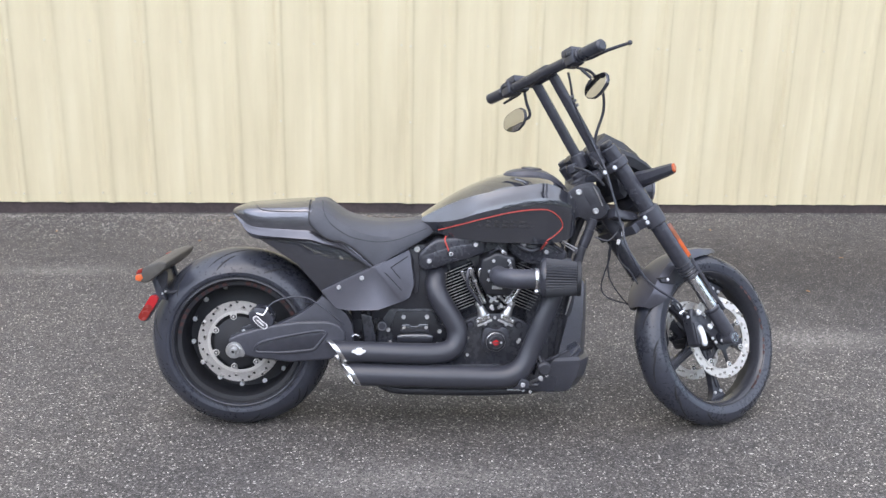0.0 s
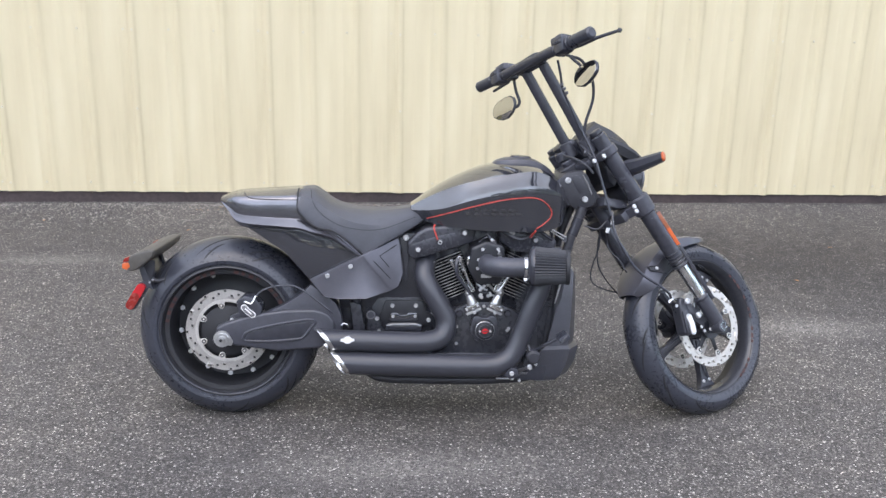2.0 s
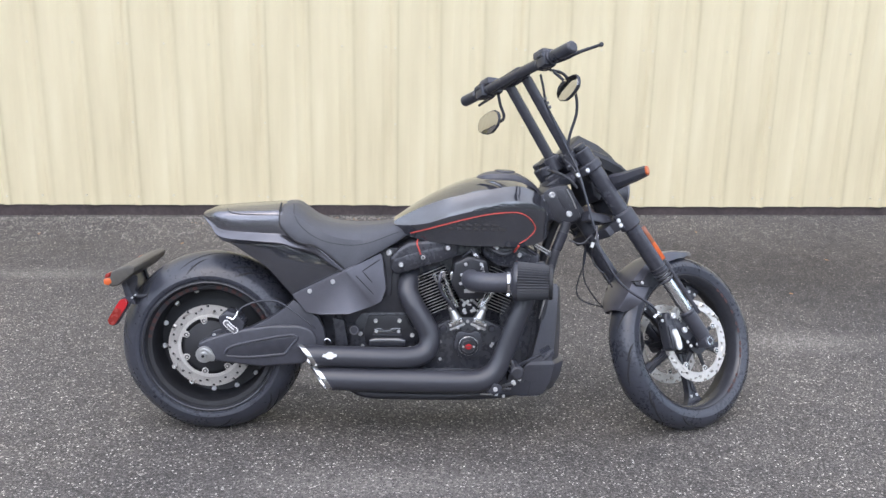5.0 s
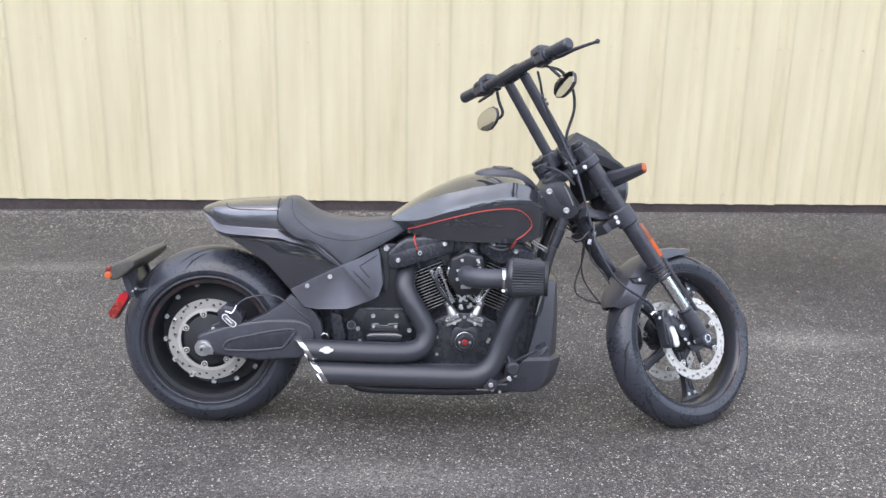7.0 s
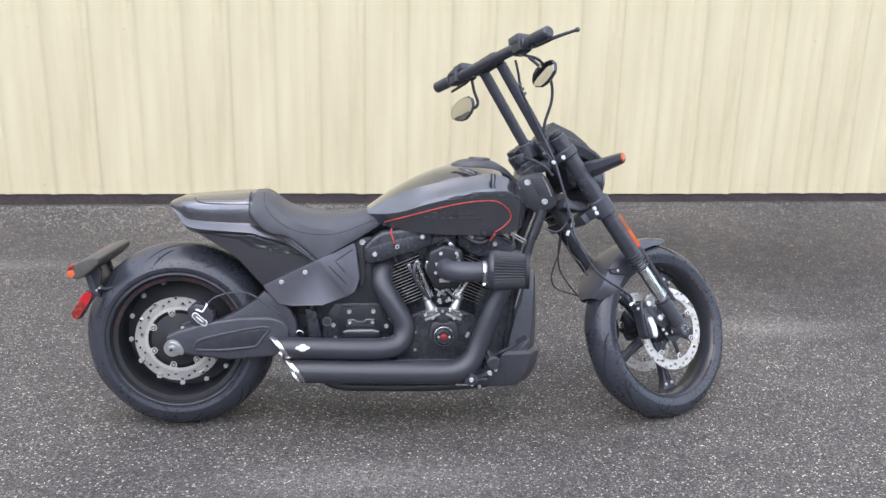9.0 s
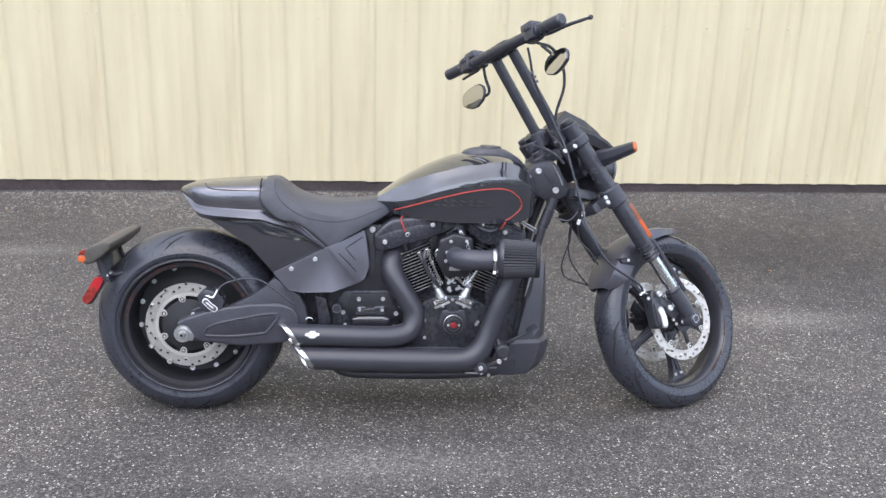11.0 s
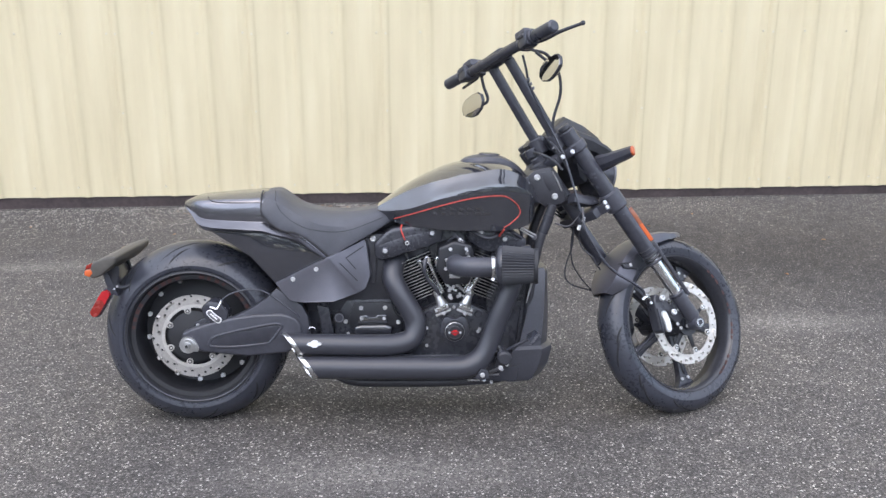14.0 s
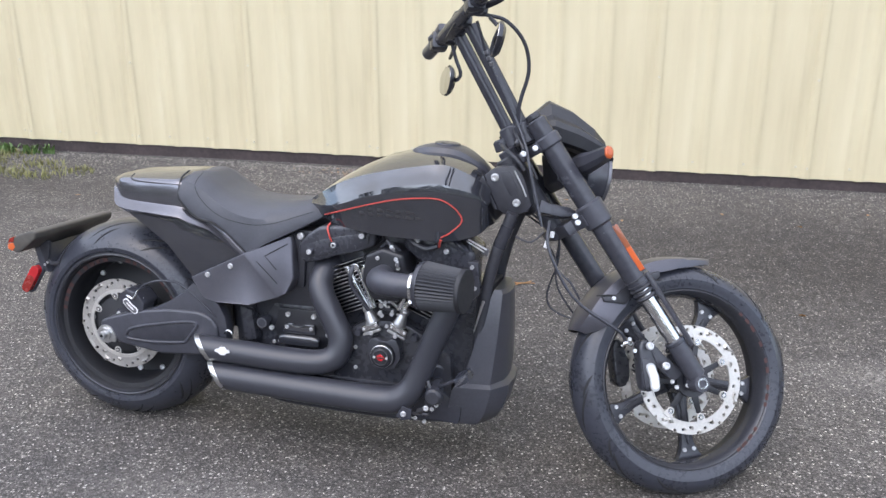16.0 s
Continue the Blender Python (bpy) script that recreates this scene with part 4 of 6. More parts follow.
def tail_light():
    b = part("tail_light_bar", prism([(-0.318, 0.562), (-0.310, 0.590), (-0.285, 0.607), (-0.240, 0.622), (-0.218, 0.618), (-0.222, 0.598), (-0.250, 0.573), (-0.278, 0.552), (-0.300, 0.548)], -0.188, 0.196, 0.007, 3), DUSTY_PLASTIC, BIKE, "black tail light bar with orange end lenses")
    lens = [(-0.324, 0.560), (-0.322, 0.576), (-0.302, 0.581), (-0.296, 0.566), (-0.308, 0.553)]
    red = [(-0.3215, 0.578), (-0.315, 0.594), (-0.298, 0.600), (-0.300, 0.583)]
    for v in (-0.190, 0.168):
        part("turn_signal_lens", prism(lens, v, v + 0.026, 0.004), ORANGE_LENS, b, "orange turn signal lens")
        part("marker_lens", prism(red, v, v + 0.026, 0.003), DARK_RED_LENS, b, "dark red marker lens")
    part("stop_lens", prism([(-0.321, 0.566), (-0.316, 0.588), (-0.304, 0.594), (-0.302, 0.570)], -0.145, 0.145, 0.003), DARK_RED_LENS, b, "dark red stop lamp lens")
    for v in (-0.10, 0.10):
        part("bar_stay", tube([(-0.275, v, 0.575), (-0.262, v, 0.53), (-0.240, v, 0.50), (-0.205, v, 0.505)], 0.007, 10), FRAME_BLACK, b)
    part("stay_web", prism([(-0.290, 0.572), (-0.258, 0.580), (-0.236, 0.570), (-0.240, 0.535), (-0.252, 0.500), (-0.270, 0.490)], -0.108, -0.096, 0.003), FRAME_BLACK, b)
    part("plate_bracket", prism([(-0.30, 0.575), (-0.285, 0.58), (-0.255, 0.50), (-0.245, 0.47), (-0.275, 0.48)], -0.11, 0.11, 0.004), MATT_BLACK, b)
    r = part("side_reflector", pill(-0.302, 0.449, -0.130, -0.112, 0.072, 0.030, 58), RED_LENS, b, "oval red reflector")
    part("reflector_half", pill(-0.3115, 0.4335, -0.1306, -0.118, 0.034, 0.0305, 58), DARK_RED_LENS, r, "darker red lower half")
    part("reflector_backing", pill(-0.300, 0.449, -0.1125, -0.100, 0.078, 0.036, 58), MATT_BLACK, r)
    for u, w in ((-0.255, 0.497), (-0.245, 0.505)):
        bolt(u, -0.112, w, 0.004, b)
    return b


def cylinder(lean, label):
    """A finned cylinder with its rocker cover; lean is -1 for the rear one and 1 for the front one."""
    crank, ax, across = Vector((0.90, 0, 0.30)), Vector((0.383 * lean, 0, 0.924)), Vector((0.924, 0, -0.383 * lean))
    turn = Matrix((across, (0, 1, 0), ax)).transposed().to_4x4()
    m = Matrix.Translation(crank) @ turn
    c = part("cylinder", lathe([(0, 0.10), (0.07, 0.10), (0.07, 0.35), (0, 0.35)], (0, 0, 0), (0, 0, 1), 24, closed=False, to=m), SATIN_BLACK, BIKE, label)
    for k in range(14):
        s = 0.176 + 0.0108 * k
        reach = (0.098 + 0.017 * min(1, k / 9)) * (1.16 if lean < 0 else 0.70)
        inner = 0.045
        mid, span = lean * (reach - inner) / 2, reach + inner
        fin = part("cooling_fin", block((mid, 0.0, s), (span, 0.20, 0.0032), 0.0008, to=m, segments=1), SATIN_BLACK, c)
        part("machined_edge", block((mid, -0.1005, s), (span - 0.004, 0.0024, 0.0019), 0.0004, to=m, segments=1), FIN_EDGE, fin)
    return c, m


def rocker_cover(pts, shoulder, label, bolts, far=0.12):
    c = part("rocker_cover", prism(pts, -0.128, far, 0.018, 4), ROCKER, BIKE, label)
    part("cover_shoulder", prism(shoulder, -0.132, -0.1, 0.003, 2), ROCKER, c)
    for u, w in bolts:
        part("bolt_boss", lathe([(0, -0.142), (0.010, -0.142), (0.013, -0.12), (0, -0.12)], (u, 0, w), sides=14, closed=False), MATT_BLACK, c)
        bolt(u, -0.141, w, 0.008, c)
    return c


def slash_pipe(pts, r, sides=24):
    """An exhaust pipe whose open end is cut on the slant."""
    line = smooth_line(pts, 8)
    bm = tube(line, r, sides, 1, cap=False)
    bm.verts.ensure_lookup_table()
    w0 = line[-1].z
    for v in bm.verts[-sides:]:
        v.co.x += (w0 - v.co.z) * 0.62 + (line[-1].y - v.co.y) * 0.42 - 0.004
    return bm


def slash_ring(end, r0, r1, depth, sides=24):
    """The bright slanted lip and the bore inside it."""
    rings = []
    for r, back in ((r0, 0.016), (r0 + 0.001, 0.002), (r0 - 0.001, -0.002), (r0 * 0.93, -0.002), (r1 * 1.03, 0.010), (r1, 0.016), (r1 * 0.98, depth)):
        rings.append([(end[0] - r * math.sin(a) * 0.62 - r * math.cos(a) * 0.42 - 0.005 + back, end[1] + r * math.cos(a), end[2] + r * math.sin(a)) for a in (2 * math.pi * s / sides for s in range(sides))])
    return loft(rings, caps=False)


def exhaust():
    low = [(1.060, -0.080, 0.595), (1.090, -0.130, 0.562), (1.096, -0.172, 0.513), (1.063, -0.187, 0.427), (1.026, -0.192, 0.330), (1.000, -0.198, 0.270), (0.965, -0.202, 0.236), (0.915, -0.202, 0.224), (0.80, -0.202, 0.224), (0.60, -0.202, 0.229), (0.395, -0.202, 0.236)]
    high = [(0.705, -0.050, 0.575), (0.695, -0.085, 0.556), (0.692, -0.115, 0.520), (0.710, -0.132, 0.480), (0.740, -0.142, 0.431), (0.768, -0.150, 0.372), (0.756, -0.164, 0.322), (0.705, -0.178, 0.303), (0.60, -0.188, 0.304), (0.48, -0.190, 0.309), (0.347, -0.192, 0.313)]
    out = []
    for pts, r, name in ((low, 0.0395, "lower"), (high, 0.0365, "upper")):
        p = part("exhaust_pipe", slash_pipe(pts, [r * 0.86] * 5 + [r * 0.92] + [r] * 5 if name == "lower" else r), EXHAUST, BIKE, "matt black " + name + " exhaust pipe with a slash-cut tip")
        e = pts[-1]
        part("pipe_tip", slash_ring(e, r + 0.001, r * 0.84, 0.03), TIP_CHROME, p, "polished slash-cut tip")
        # the darkness inside the pipe is put into this bore's colour
        part("pipe_bore", slash_ring((e[0] + 0.018, e[1], e[2]), r * 0.85, r * 0.02, 0.06), RUBBER_AND_SHADE, p)
        out.append(p)
    badge = [(0.403, 0.319), (0.408, 0.327), (0.416, 0.328), (0.422, 0.334), (0.436, 0.335), (0.442, 0.328), (0.452, 0.326), (0.452, 0.319), (0.442, 0.316), (0.436, 0.310), (0.422, 0.310), (0.414, 0.316)]
    part("pipe_badge", prism(badge, -0.2295, -0.2255, 0.0008, 1), WHITE_PRINT, out[1], "small white shaped badge")
    part("clamp_bracket", prism([(0.965, 0.198), (0.985, 0.188), (1.012, 0.196), (1.012, 0.222), (0.985, 0.23)], -0.246, -0.235, 0.003), SATIN_BLACK, out[0])
    bolt(0.990, -0.246, 0.209, 0.008, out[0])
    return out


def engine():
    case = part("crankcase", prism([(0.735, 0.36), (0.80, 0.405), (0.855, 0.432), (0.945, 0.432), (1.0, 0.405), (1.09, 0.35), (1.10, 0.20), (1.0, 0.16), (0.80, 0.16), (0.735, 0.25)], -0.128, 0.14, 0.004, 2), ENGINE_BLACK, BIKE, "black V-twin crankcase")
    cam_cover = part("cam_cover", prism([(0.856, 0.372), (0.864, 0.388), (0.880, 0.391), (0.890, 0.384), (0.912, 0.384), (0.924, 0.392), (0.940, 0.388), (0.949, 0.370), (0.952, 0.334), (0.935, 0.303), (0.901, 0.293), (0.868, 0.302), (0.851, 0.334)], -0.162, -0.120, 0.005, 2), ENGINE_BLACK, case, "satin black cam cover")
    part("cover_ring", lathe([(0.030, -0.180), (0.0355, -0.176), (0.0385, -0.150), (0.026, -0.150), (0.026, -0.180)], (0.901, 0, 0.342), sides=40), WHEEL_BLACK, cam_cover)
    cap = part("timer_cover", lathe([(0, -0.186), (0.0225, -0.186), (0.0255, -0.183), (0.026, -0.150), (0, -0.150)], (0.901, 0, 0.342), sides=40, closed=False), WHEEL_BLACK, cam_cover, "round black timer cover with a red emblem")
    part("cover_rim", lathe([(0.0212, -0.1875), (0.0224, -0.1875), (0.0224, -0.185), (0.0212, -0.185)], (0.901, 0, 0.342), sides=40), SATIN_GREY, cap)
    part("bright_ring", lathe([(0.0325, -0.1790), (0.0338, -0.1780), (0.0338, -0.175), (0.0325, -0.176)], (0.901, 0, 0.342), sides=40), STEEL, cam_cover)
    part("emblem", prism([(0.887, 0.342), (0.893, 0.348), (0.901, 0.353), (0.909, 0.348), (0.915, 0.342), (0.909, 0.336), (0.901, 0.331), (0.893, 0.336)], -0.1885, -0.1855, 0.0008, 1), RED_LENS, cap, "red emblem")
    part("emblem_bar", block((0.901, -0.1888, 0.342), (0.022, 0.001, 0.004), 0.0003), DARK_PRINT, cap)
    for du in (-0.0185, 0.0185):
        bolt(0.901 + du, -0.186, 0.342, 0.004, cap)
    for u, w in ((0.806, 0.345), (0.806, 0.283), (0.985, 0.330), (0.990, 0.338), (0.865, 0.404), (0.937, 0.402), (0.901, 0.418)):
        bolt(u, -0.163 if 0.83 < u < 0.97 and w < 0.41 else -0.129, w, 0.006, cam_cover)
    # dark block added to stand for the shaded inside of the engine
    part("engine_shade_core", prism([(0.66, 0.60), (0.70, 0.69), (1.10, 0.685), (1.135, 0.60), (1.13, 0.40), (1.08, 0.30), (0.72, 0.30), (0.66, 0.45)], -0.062, 0.062, 0.008), ENGINE_BLACK, case)
    # bosses of the case
    for u, w, r in ((0.815, 0.392, 0.012), (0.985, 0.392, 0.012), (0.79, 0.335, 0.010), (1.01, 0.335, 0.010), (0.862, 0.420, 0.010), (0.938, 0.420, 0.010)):
        part("case_boss", lathe([(0, -0.012), (r * 0.8, -0.012), (r, -0.006), (r * 1.15, 0.0), (0, 0)], (u, -0.128, w), sides=14, closed=False), SATIN_BLACK, case)
    part("oil_filter_neck", rod((1.035, -0.10, 0.30), (1.052, -0.135, 0.292), 0.028), SATIN_BLACK, case)
    for lean, name in ((-1, "rear"), (1, "front")):
        cylinder(lean, "black finned " + name + " cylinder with bright fin edges")
    rocker_cover([(0.630, 0.640), (0.632, 0.600), (0.650, 0.582), (0.70, 0.594), (0.737, 0.609), (0.813, 0.628), (0.862, 0.648), (0.868, 0.690), (0.845, 0.703), (0.76, 0.701), (0.695, 0.694), (0.660, 0.672)],
                 [(0.642, 0.636), (0.644, 0.606), (0.66, 0.596), (0.737, 0.622), (0.813, 0.642), (0.845, 0.655), (0.848, 0.684), (0.76, 0.672), (0.70, 0.655)], "matt black rear rocker cover", ((0.668, 0.620), (0.743, 0.646), (0.828, 0.679)))
    rocker_cover([(0.945, 0.690), (0.948, 0.648), (1.00, 0.612), (1.09, 0.596), (1.145, 0.602), (1.155, 0.650), (1.10, 0.688), (1.006, 0.702)],
                 [(0.965, 0.672), (0.968, 0.650), (1.01, 0.628), (1.10, 0.615), (1.12, 0.650), (1.07, 0.672), (1.0, 0.682)], "matt black front rocker cover", ((0.989, 0.678), (1.075, 0.655)), 0.03)
    for lean in (-1, 1):
        c = 0.90
        a = [(c + lean * 0.047, -0.135, 0.462), (c + lean * 0.119, -0.135, 0.585)]
        b = [(c + lean * 0.037, -0.130, 0.470), (c + lean * 0.088, -0.130, 0.592)]
        for p, q in (a, b):
            t = part("pushrod_tube", rod(p, q, 0.0090), CHROME, BIKE, "chrome pushrod tube")
            k = Vector(p) + (Vector(q) - Vector(p)) * 0.62
            part("tube_collar", rod(k, k + (Vector(q) - Vector(p)) * 0.06, 0.0118), CHROME, t)
        ax, across = Vector((0.383 * lean, 0, 0.924)), Vector((0.924, 0, -0.383 * lean))
        m = Matrix.Translation((c + lean * 0.042, -0.137, 0.418)) @ Matrix((across, (0, 1, 0), ax)).transposed().to_4x4()
        lb = part("lifter_block", block((0, 0, 0), (0.052, 0.036, 0.018), 0.003, to=m), CHROME, BIKE, "chrome lifter block")
        part("block_neck", lathe([(0.0, 0.056), (0.0105, 0.056), (0.0105, 0.050), (0.0135, 0.047), (0.0135, 0.040), (0.0115, 0.037), (0.0135, 0.030), (0.017, 0.014), (0.0185, 0.006), (0.0215, 0.004), (0.0215, 0.0), (0, 0.0)], (-0.006 * lean, 0, 0.006), (0, 0, 1), 18, closed=False, to=m), STEEL, lb)
        part("block_rib", block((0, -0.012, -0.0155), (0.056, 0.014, 0.008), 0.002, to=m), STEEL, lb)
        for x in (-0.020, 0.020):
            b2 = bolt(0, 0, 0, 0.004, lb)
            b2.matrix_basis = m @ pose(x, -0.017, 0.0)
    # thin oil line in front of the rear pushrods
    part("oil_line", tube([(0.805, -0.145, 0.592), (0.800, -0.158, 0.565), (0.806, -0.155, 0.53), (0.835, -0.150, 0.49), (0.852, -0.145, 0.465)], 0.0065, 8), SATIN_BLACK, BIKE)
    part("head_pipe", rod((0.812, -0.135, 0.588), (0.812, -0.150, 0.588), 0.011), CHROME, BIKE)
    part("bright_bracket", prism([(0.836, 0.572), (0.850, 0.570), (0.852, 0.598), (0.842, 0.602), (0.835, 0.592)], -0.165, -0.150, 0.003), CHROME, BIKE)
    return case


def intake():
    body = part("throttle_body", prism([(0.838, 0.56), (0.85, 0.632), (0.90, 0.655), (0.96, 0.640), (0.975, 0.56), (0.95, 0.505), (0.87, 0.505)], -0.172, -0.06, 0.010, 3), WHEEL_BLACK, BIKE, "black throttle body between the cylinders")
    for u, w in ((0.872, 0.561), (0.875, 0.591)):
        bolt(u, -0.173, w, 0.006, body)
    part("data_plate", block((0.902, -0.174, 0.535), (0.036, 0.002, 0.013), 0.001), STEEL, body, "small pale data plate")
    elbow = part("intake_elbow", tube([(0.905, -0.16, 0.578), (0.908, -0.225, 0.580), (0.935, -0.262, 0.583), (0.975, -0.272, 0.583), (1.030, -0.272, 0.583)], [0.032, 0.034, 0.034, 0.033, 0.034], 24), MATT_BLACK, BIKE, "smooth black intake elbow")
    part("hose_clamp", lathe([(0.0355, 0.0), (0.039, 0.001), (0.039, 0.013), (0.0355, 0.014)], (1.014, -0.272, 0.583), (1, 0, 0), 36), CHROME, elbow, "bright hose clamp band")
    part("clamp_screw", rod((1.020, -0.275, 0.542), (1.020, -0.295, 0.548), 0.006), CHROME, elbow)
    axis = Vector((0.98, -0.15, 0.0)).normalized()
    side = Vector((-axis.y, axis.x, 0))
    up = Vector((0, 0, 1))
    base = Vector((1.030, -0.268, 0.588))
    f = part("air_filter", lathe([(0, 0), (0.045, 0.0), (0.064, 0.010), (0.067, 0.016), (0.067, 0.024), (0, 0.024)], base, axis, 40, closed=False), SATIN_BLACK, BIKE, "black conical pleated air filter")
    n, rings = 84, []
    for d, r in ((0.022, 0.0665), (0.128, 0.0565)):
        ring = []
        for k in range(n):
            a = 2 * math.pi * k / n
            rr = r - (0.0042 if k % 2 else 0.0)
            ring.append(base + axis * d + side * (rr * math.cos(a)) + up * (rr * math.sin(a)))
        rings.append(ring)
    part("pleats", loft(rings), FILTER_CLOTH, f, "grey-black pleated filter cloth", 5)
    part("end_cap", lathe([(0, 0.0), (0.056, 0.0), (0.0585, 0.002), (0.0585, 0.012), (0.0565, 0.014), (0, 0.014)], base + axis * 0.126, axis, 40, closed=False), RIM_BLACK, f)
    # linkage and brackets over the intake
    for u, w in ((0.888, 0.628), (0.941, 0.629), (0.948, 0.604), (0.921, 0.658), (0.996, 0.681)):
        bolt(u, -0.176 if w < 0.64 else -0.152, w, 0.006, body)
    part("link_arm", tube([(0.905, -0.150, 0.676), (0.921, -0.152, 0.658), (0.940, -0.165, 0.632), (0.948, -0.180, 0.606)], 0.006, 8), FRAME_BLACK, body)
    part("link_clip", block((0.923, -0.156, 0.655), (0.016, 0.006, 0.010), 0.002, (0, 35, 0)), ZINC, body)
    part("link_clip", block((0.944, -0.176, 0.617), (0.006, 0.006, 0.016), 0.002, (0, 20, 0)), ZINC, body)
    part("cross_hose", tube([(0.955, -0.13, 0.690), (0.985, -0.15, 0.672), (1.02, -0.15, 0.660), (1.05, -0.14, 0.668)], 0.008, 8), FRAME_BLACK, body)
    for a, b in (((1.133, -0.135, 0.692), (1.184, -0.125, 0.664)), ((1.128, -0.132, 0.686), (1.176, -0.122, 0.657))):
        part("stay_rod", rod(a, b, 0.0024), STEEL, body)
    part("stay_plate", prism([(1.165, 0.675), (1.19, 0.665), (1.186, 0.645), (1.170, 0.652)], -0.122, -0.118, 0.001), SATIN_GREY, body)
    for u, w in ((1.149, 0.616), (1.158, 0.557)):
        bolt(u, -0.142, w, 0.006, body)
    part("horn_bracket", prism([(1.135, 0.63), (1.165, 0.63), (1.172, 0.54), (1.15, 0.52), (1.138, 0.55)], -0.14, -0.115, 0.004), ENGINE_BLACK, body)
    # fittings crowded between the cylinders
    rnd = random.Random(3)
    for k in range(16):
        u, w = 0.868 + 0.075 * rnd.random(), 0.452 + 0.048 * rnd.random()
        bolt(u, -0.128 - 0.02 * rnd.random(), w, rnd.choice((0.004, 0.006)), body)
    for a, b, r in (((0.872, -0.13, 0.50), (0.905, -0.14, 0.478), 0.004), ((0.915, -0.14, 0.498), (0.94, -0.13, 0.47), 0.005), ((0.88, -0.12, 0.47), (0.93, -0.125, 0.462), 0.006), ((0.95, -0.14, 0.53), (0.935, -0.145, 0.50), 0.006)):
        part("fitting", rod(a, b, r), STEEL if r < 0.006 else FRAME_BLACK, body)
    part("manifold", rod((0.90, -0.06, 0.53), (0.90, -0.125, 0.478), 0.026), ENGINE_BLACK, body)
    return f


def frame_parts():
    neck = part("steering_neck", prism([(1.160, 0.862), (1.182, 0.881), (1.209, 0.889), (1.242, 0.894), (1.266, 0.872), (1.281, 0.833), (1.295, 0.787), (1.284, 0.768), (1.253, 0.760), (1.227, 0.754), (1.203, 0.770), (1.178, 0.819)], -0.082, 0.082, 0.005, 2), FRAME_BLACK, BIKE, "satin black steering neck casting")
    part("head_tube", rod((1.205, 0, 0.905), (1.300, 0, 0.760), 0.036), FRAME_BLACK, neck)
    bolt(1.192, -0.084, 0.859, 0.011, neck)
    bolt(1.254, -0.084, 0.793, 0.011, neck)
    # bright steel line laid on as the highlight along the slot
    part("neck_slot_glint", tube([(1.244, -0.083, 0.879), (1.263, -0.083, 0.846), (1.279, -0.083, 0.811)], 0.0026, 6), STEEL, neck)
    part("neck_rib", prism([(1.160, 0.862), (1.178, 0.819), (1.203, 0.770), (1.192, 0.772), (1.170, 0.812), (1.152, 0.858)], -0.088, -0.07, 0.002), SATIN_BLACK, neck)
    part("neck_pad", prism([(1.205, 0.875), (1.230, 0.878), (1.246, 0.850), (1.258, 0.815), (1.236, 0.812), (1.215, 0.845)], -0.0845, -0.08, 0.001), FRAME_BLACK, neck)
    for v in (-0.092, 0.092):
        part("down_tube", tube([(1.246, v, 0.765), (1.236, v, 0.735), (1.205, v, 0.650), (1.180, v, 0.54), (1.165, v, 0.42), (1.150, v, 0.28), (1.10, v, 0.165), (0.95, v, 0.140), (0.70, v, 0.140), (0.52, v, 0.155), (0.47, v * 0.98, 0.24), (0.45, v * 0.98, 0.4), (0.47, v * 0.9, 0.62)], 0.017, 12), FRAME_BLACK, BIKE, "black tubular frame rail")
    part("tube_sleeve", tube([(1.234, -0.092, 0.728), (1.222, -0.092, 0.695), (1.211, -0.092, 0.668)], 0.0185, 12), SATIN_BLACK, BIKE)
    part("backbone", tube([(1.25, 0, 0.84), (1.1, 0, 0.70), (0.9, 0, 0.69), (0.68, 0, 0.70), (0.5, 0, 0.62), (0.45, 0, 0.4)], 0.03, 12), FRAME_BLACK, BIKE)
    rad = part("radiator", block((1.155, 0, 0.40), (0.035, 0.19, 0.30), 0.004, (0, 8, 0)), FRAME_BLACK, BIKE, "black oil cooler behind the guard")
    for k in range(18):
        part("cooler_fin", block((1.139 - 0.0020 * (k - 9), -0.097, 0.27 + 0.0155 * k), (0.032, 0.004, 0.004), 0.0008, (0, 8, 0), segments=1), ENGINE_BLACK, rad)
    # dark block added to close the shaded gap between pipe and cooler
    part("dark_gap_infill", prism([(1.02, 0.20), (1.02, 0.46), (1.075, 0.545), (1.165, 0.545), (1.14, 0.36), (1.125, 0.20)], -0.088, 0.088, 0.004), ENGINE_BLACK, rad)
    part("cooler_strip", tube([(1.178, -0.114, 0.515), (1.170, -0.116, 0.487), (1.154, -0.118, 0.425)], [0.0045, 0.004, 0.002], 8), STEEL, rad, "thin bright strip by the oil cooler")
    rings = []
    for w, u0, u1, v0, v1 in ((0.542, 1.201, 1.226, 0.082, 0.050), (0.53, 1.197, 1.236, 0.090, 0.052), (0.40, 1.160, 1.240, 0.112, 0.058), (0.300, 1.134, 1.238, 0.126, 0.064), (0.272, 1.127, 1.235, 0.130, 0.066), (0.262, 1.106, 1.250, 0.142, 0.074),
                              (0.252, 1.100, 1.252, 0.142, 0.074), (0.20, 1.090, 1.240, 0.136, 0.072), (0.160, 1.085, 1.218, 0.128, 0.070), (0.142, 1.090, 1.196, 0.118, 0.066), (0.136, 1.098, 1.185, 0.104, 0.060)):
        um = u0 + (u1 - u0) * 0.72
        rings.append([(u0, -v0, w), (um, -v0 * 0.92, w), (u1, -v1, w), (u1 + 0.006, 0, w), (u1, v1, w), (um, v0 * 0.92, w), (u0, v0, w)])
    part("radiator_guard", loft(rings), GUARD_GREY, BIKE, "dark grey radiator guard with a chin scoop", 28)
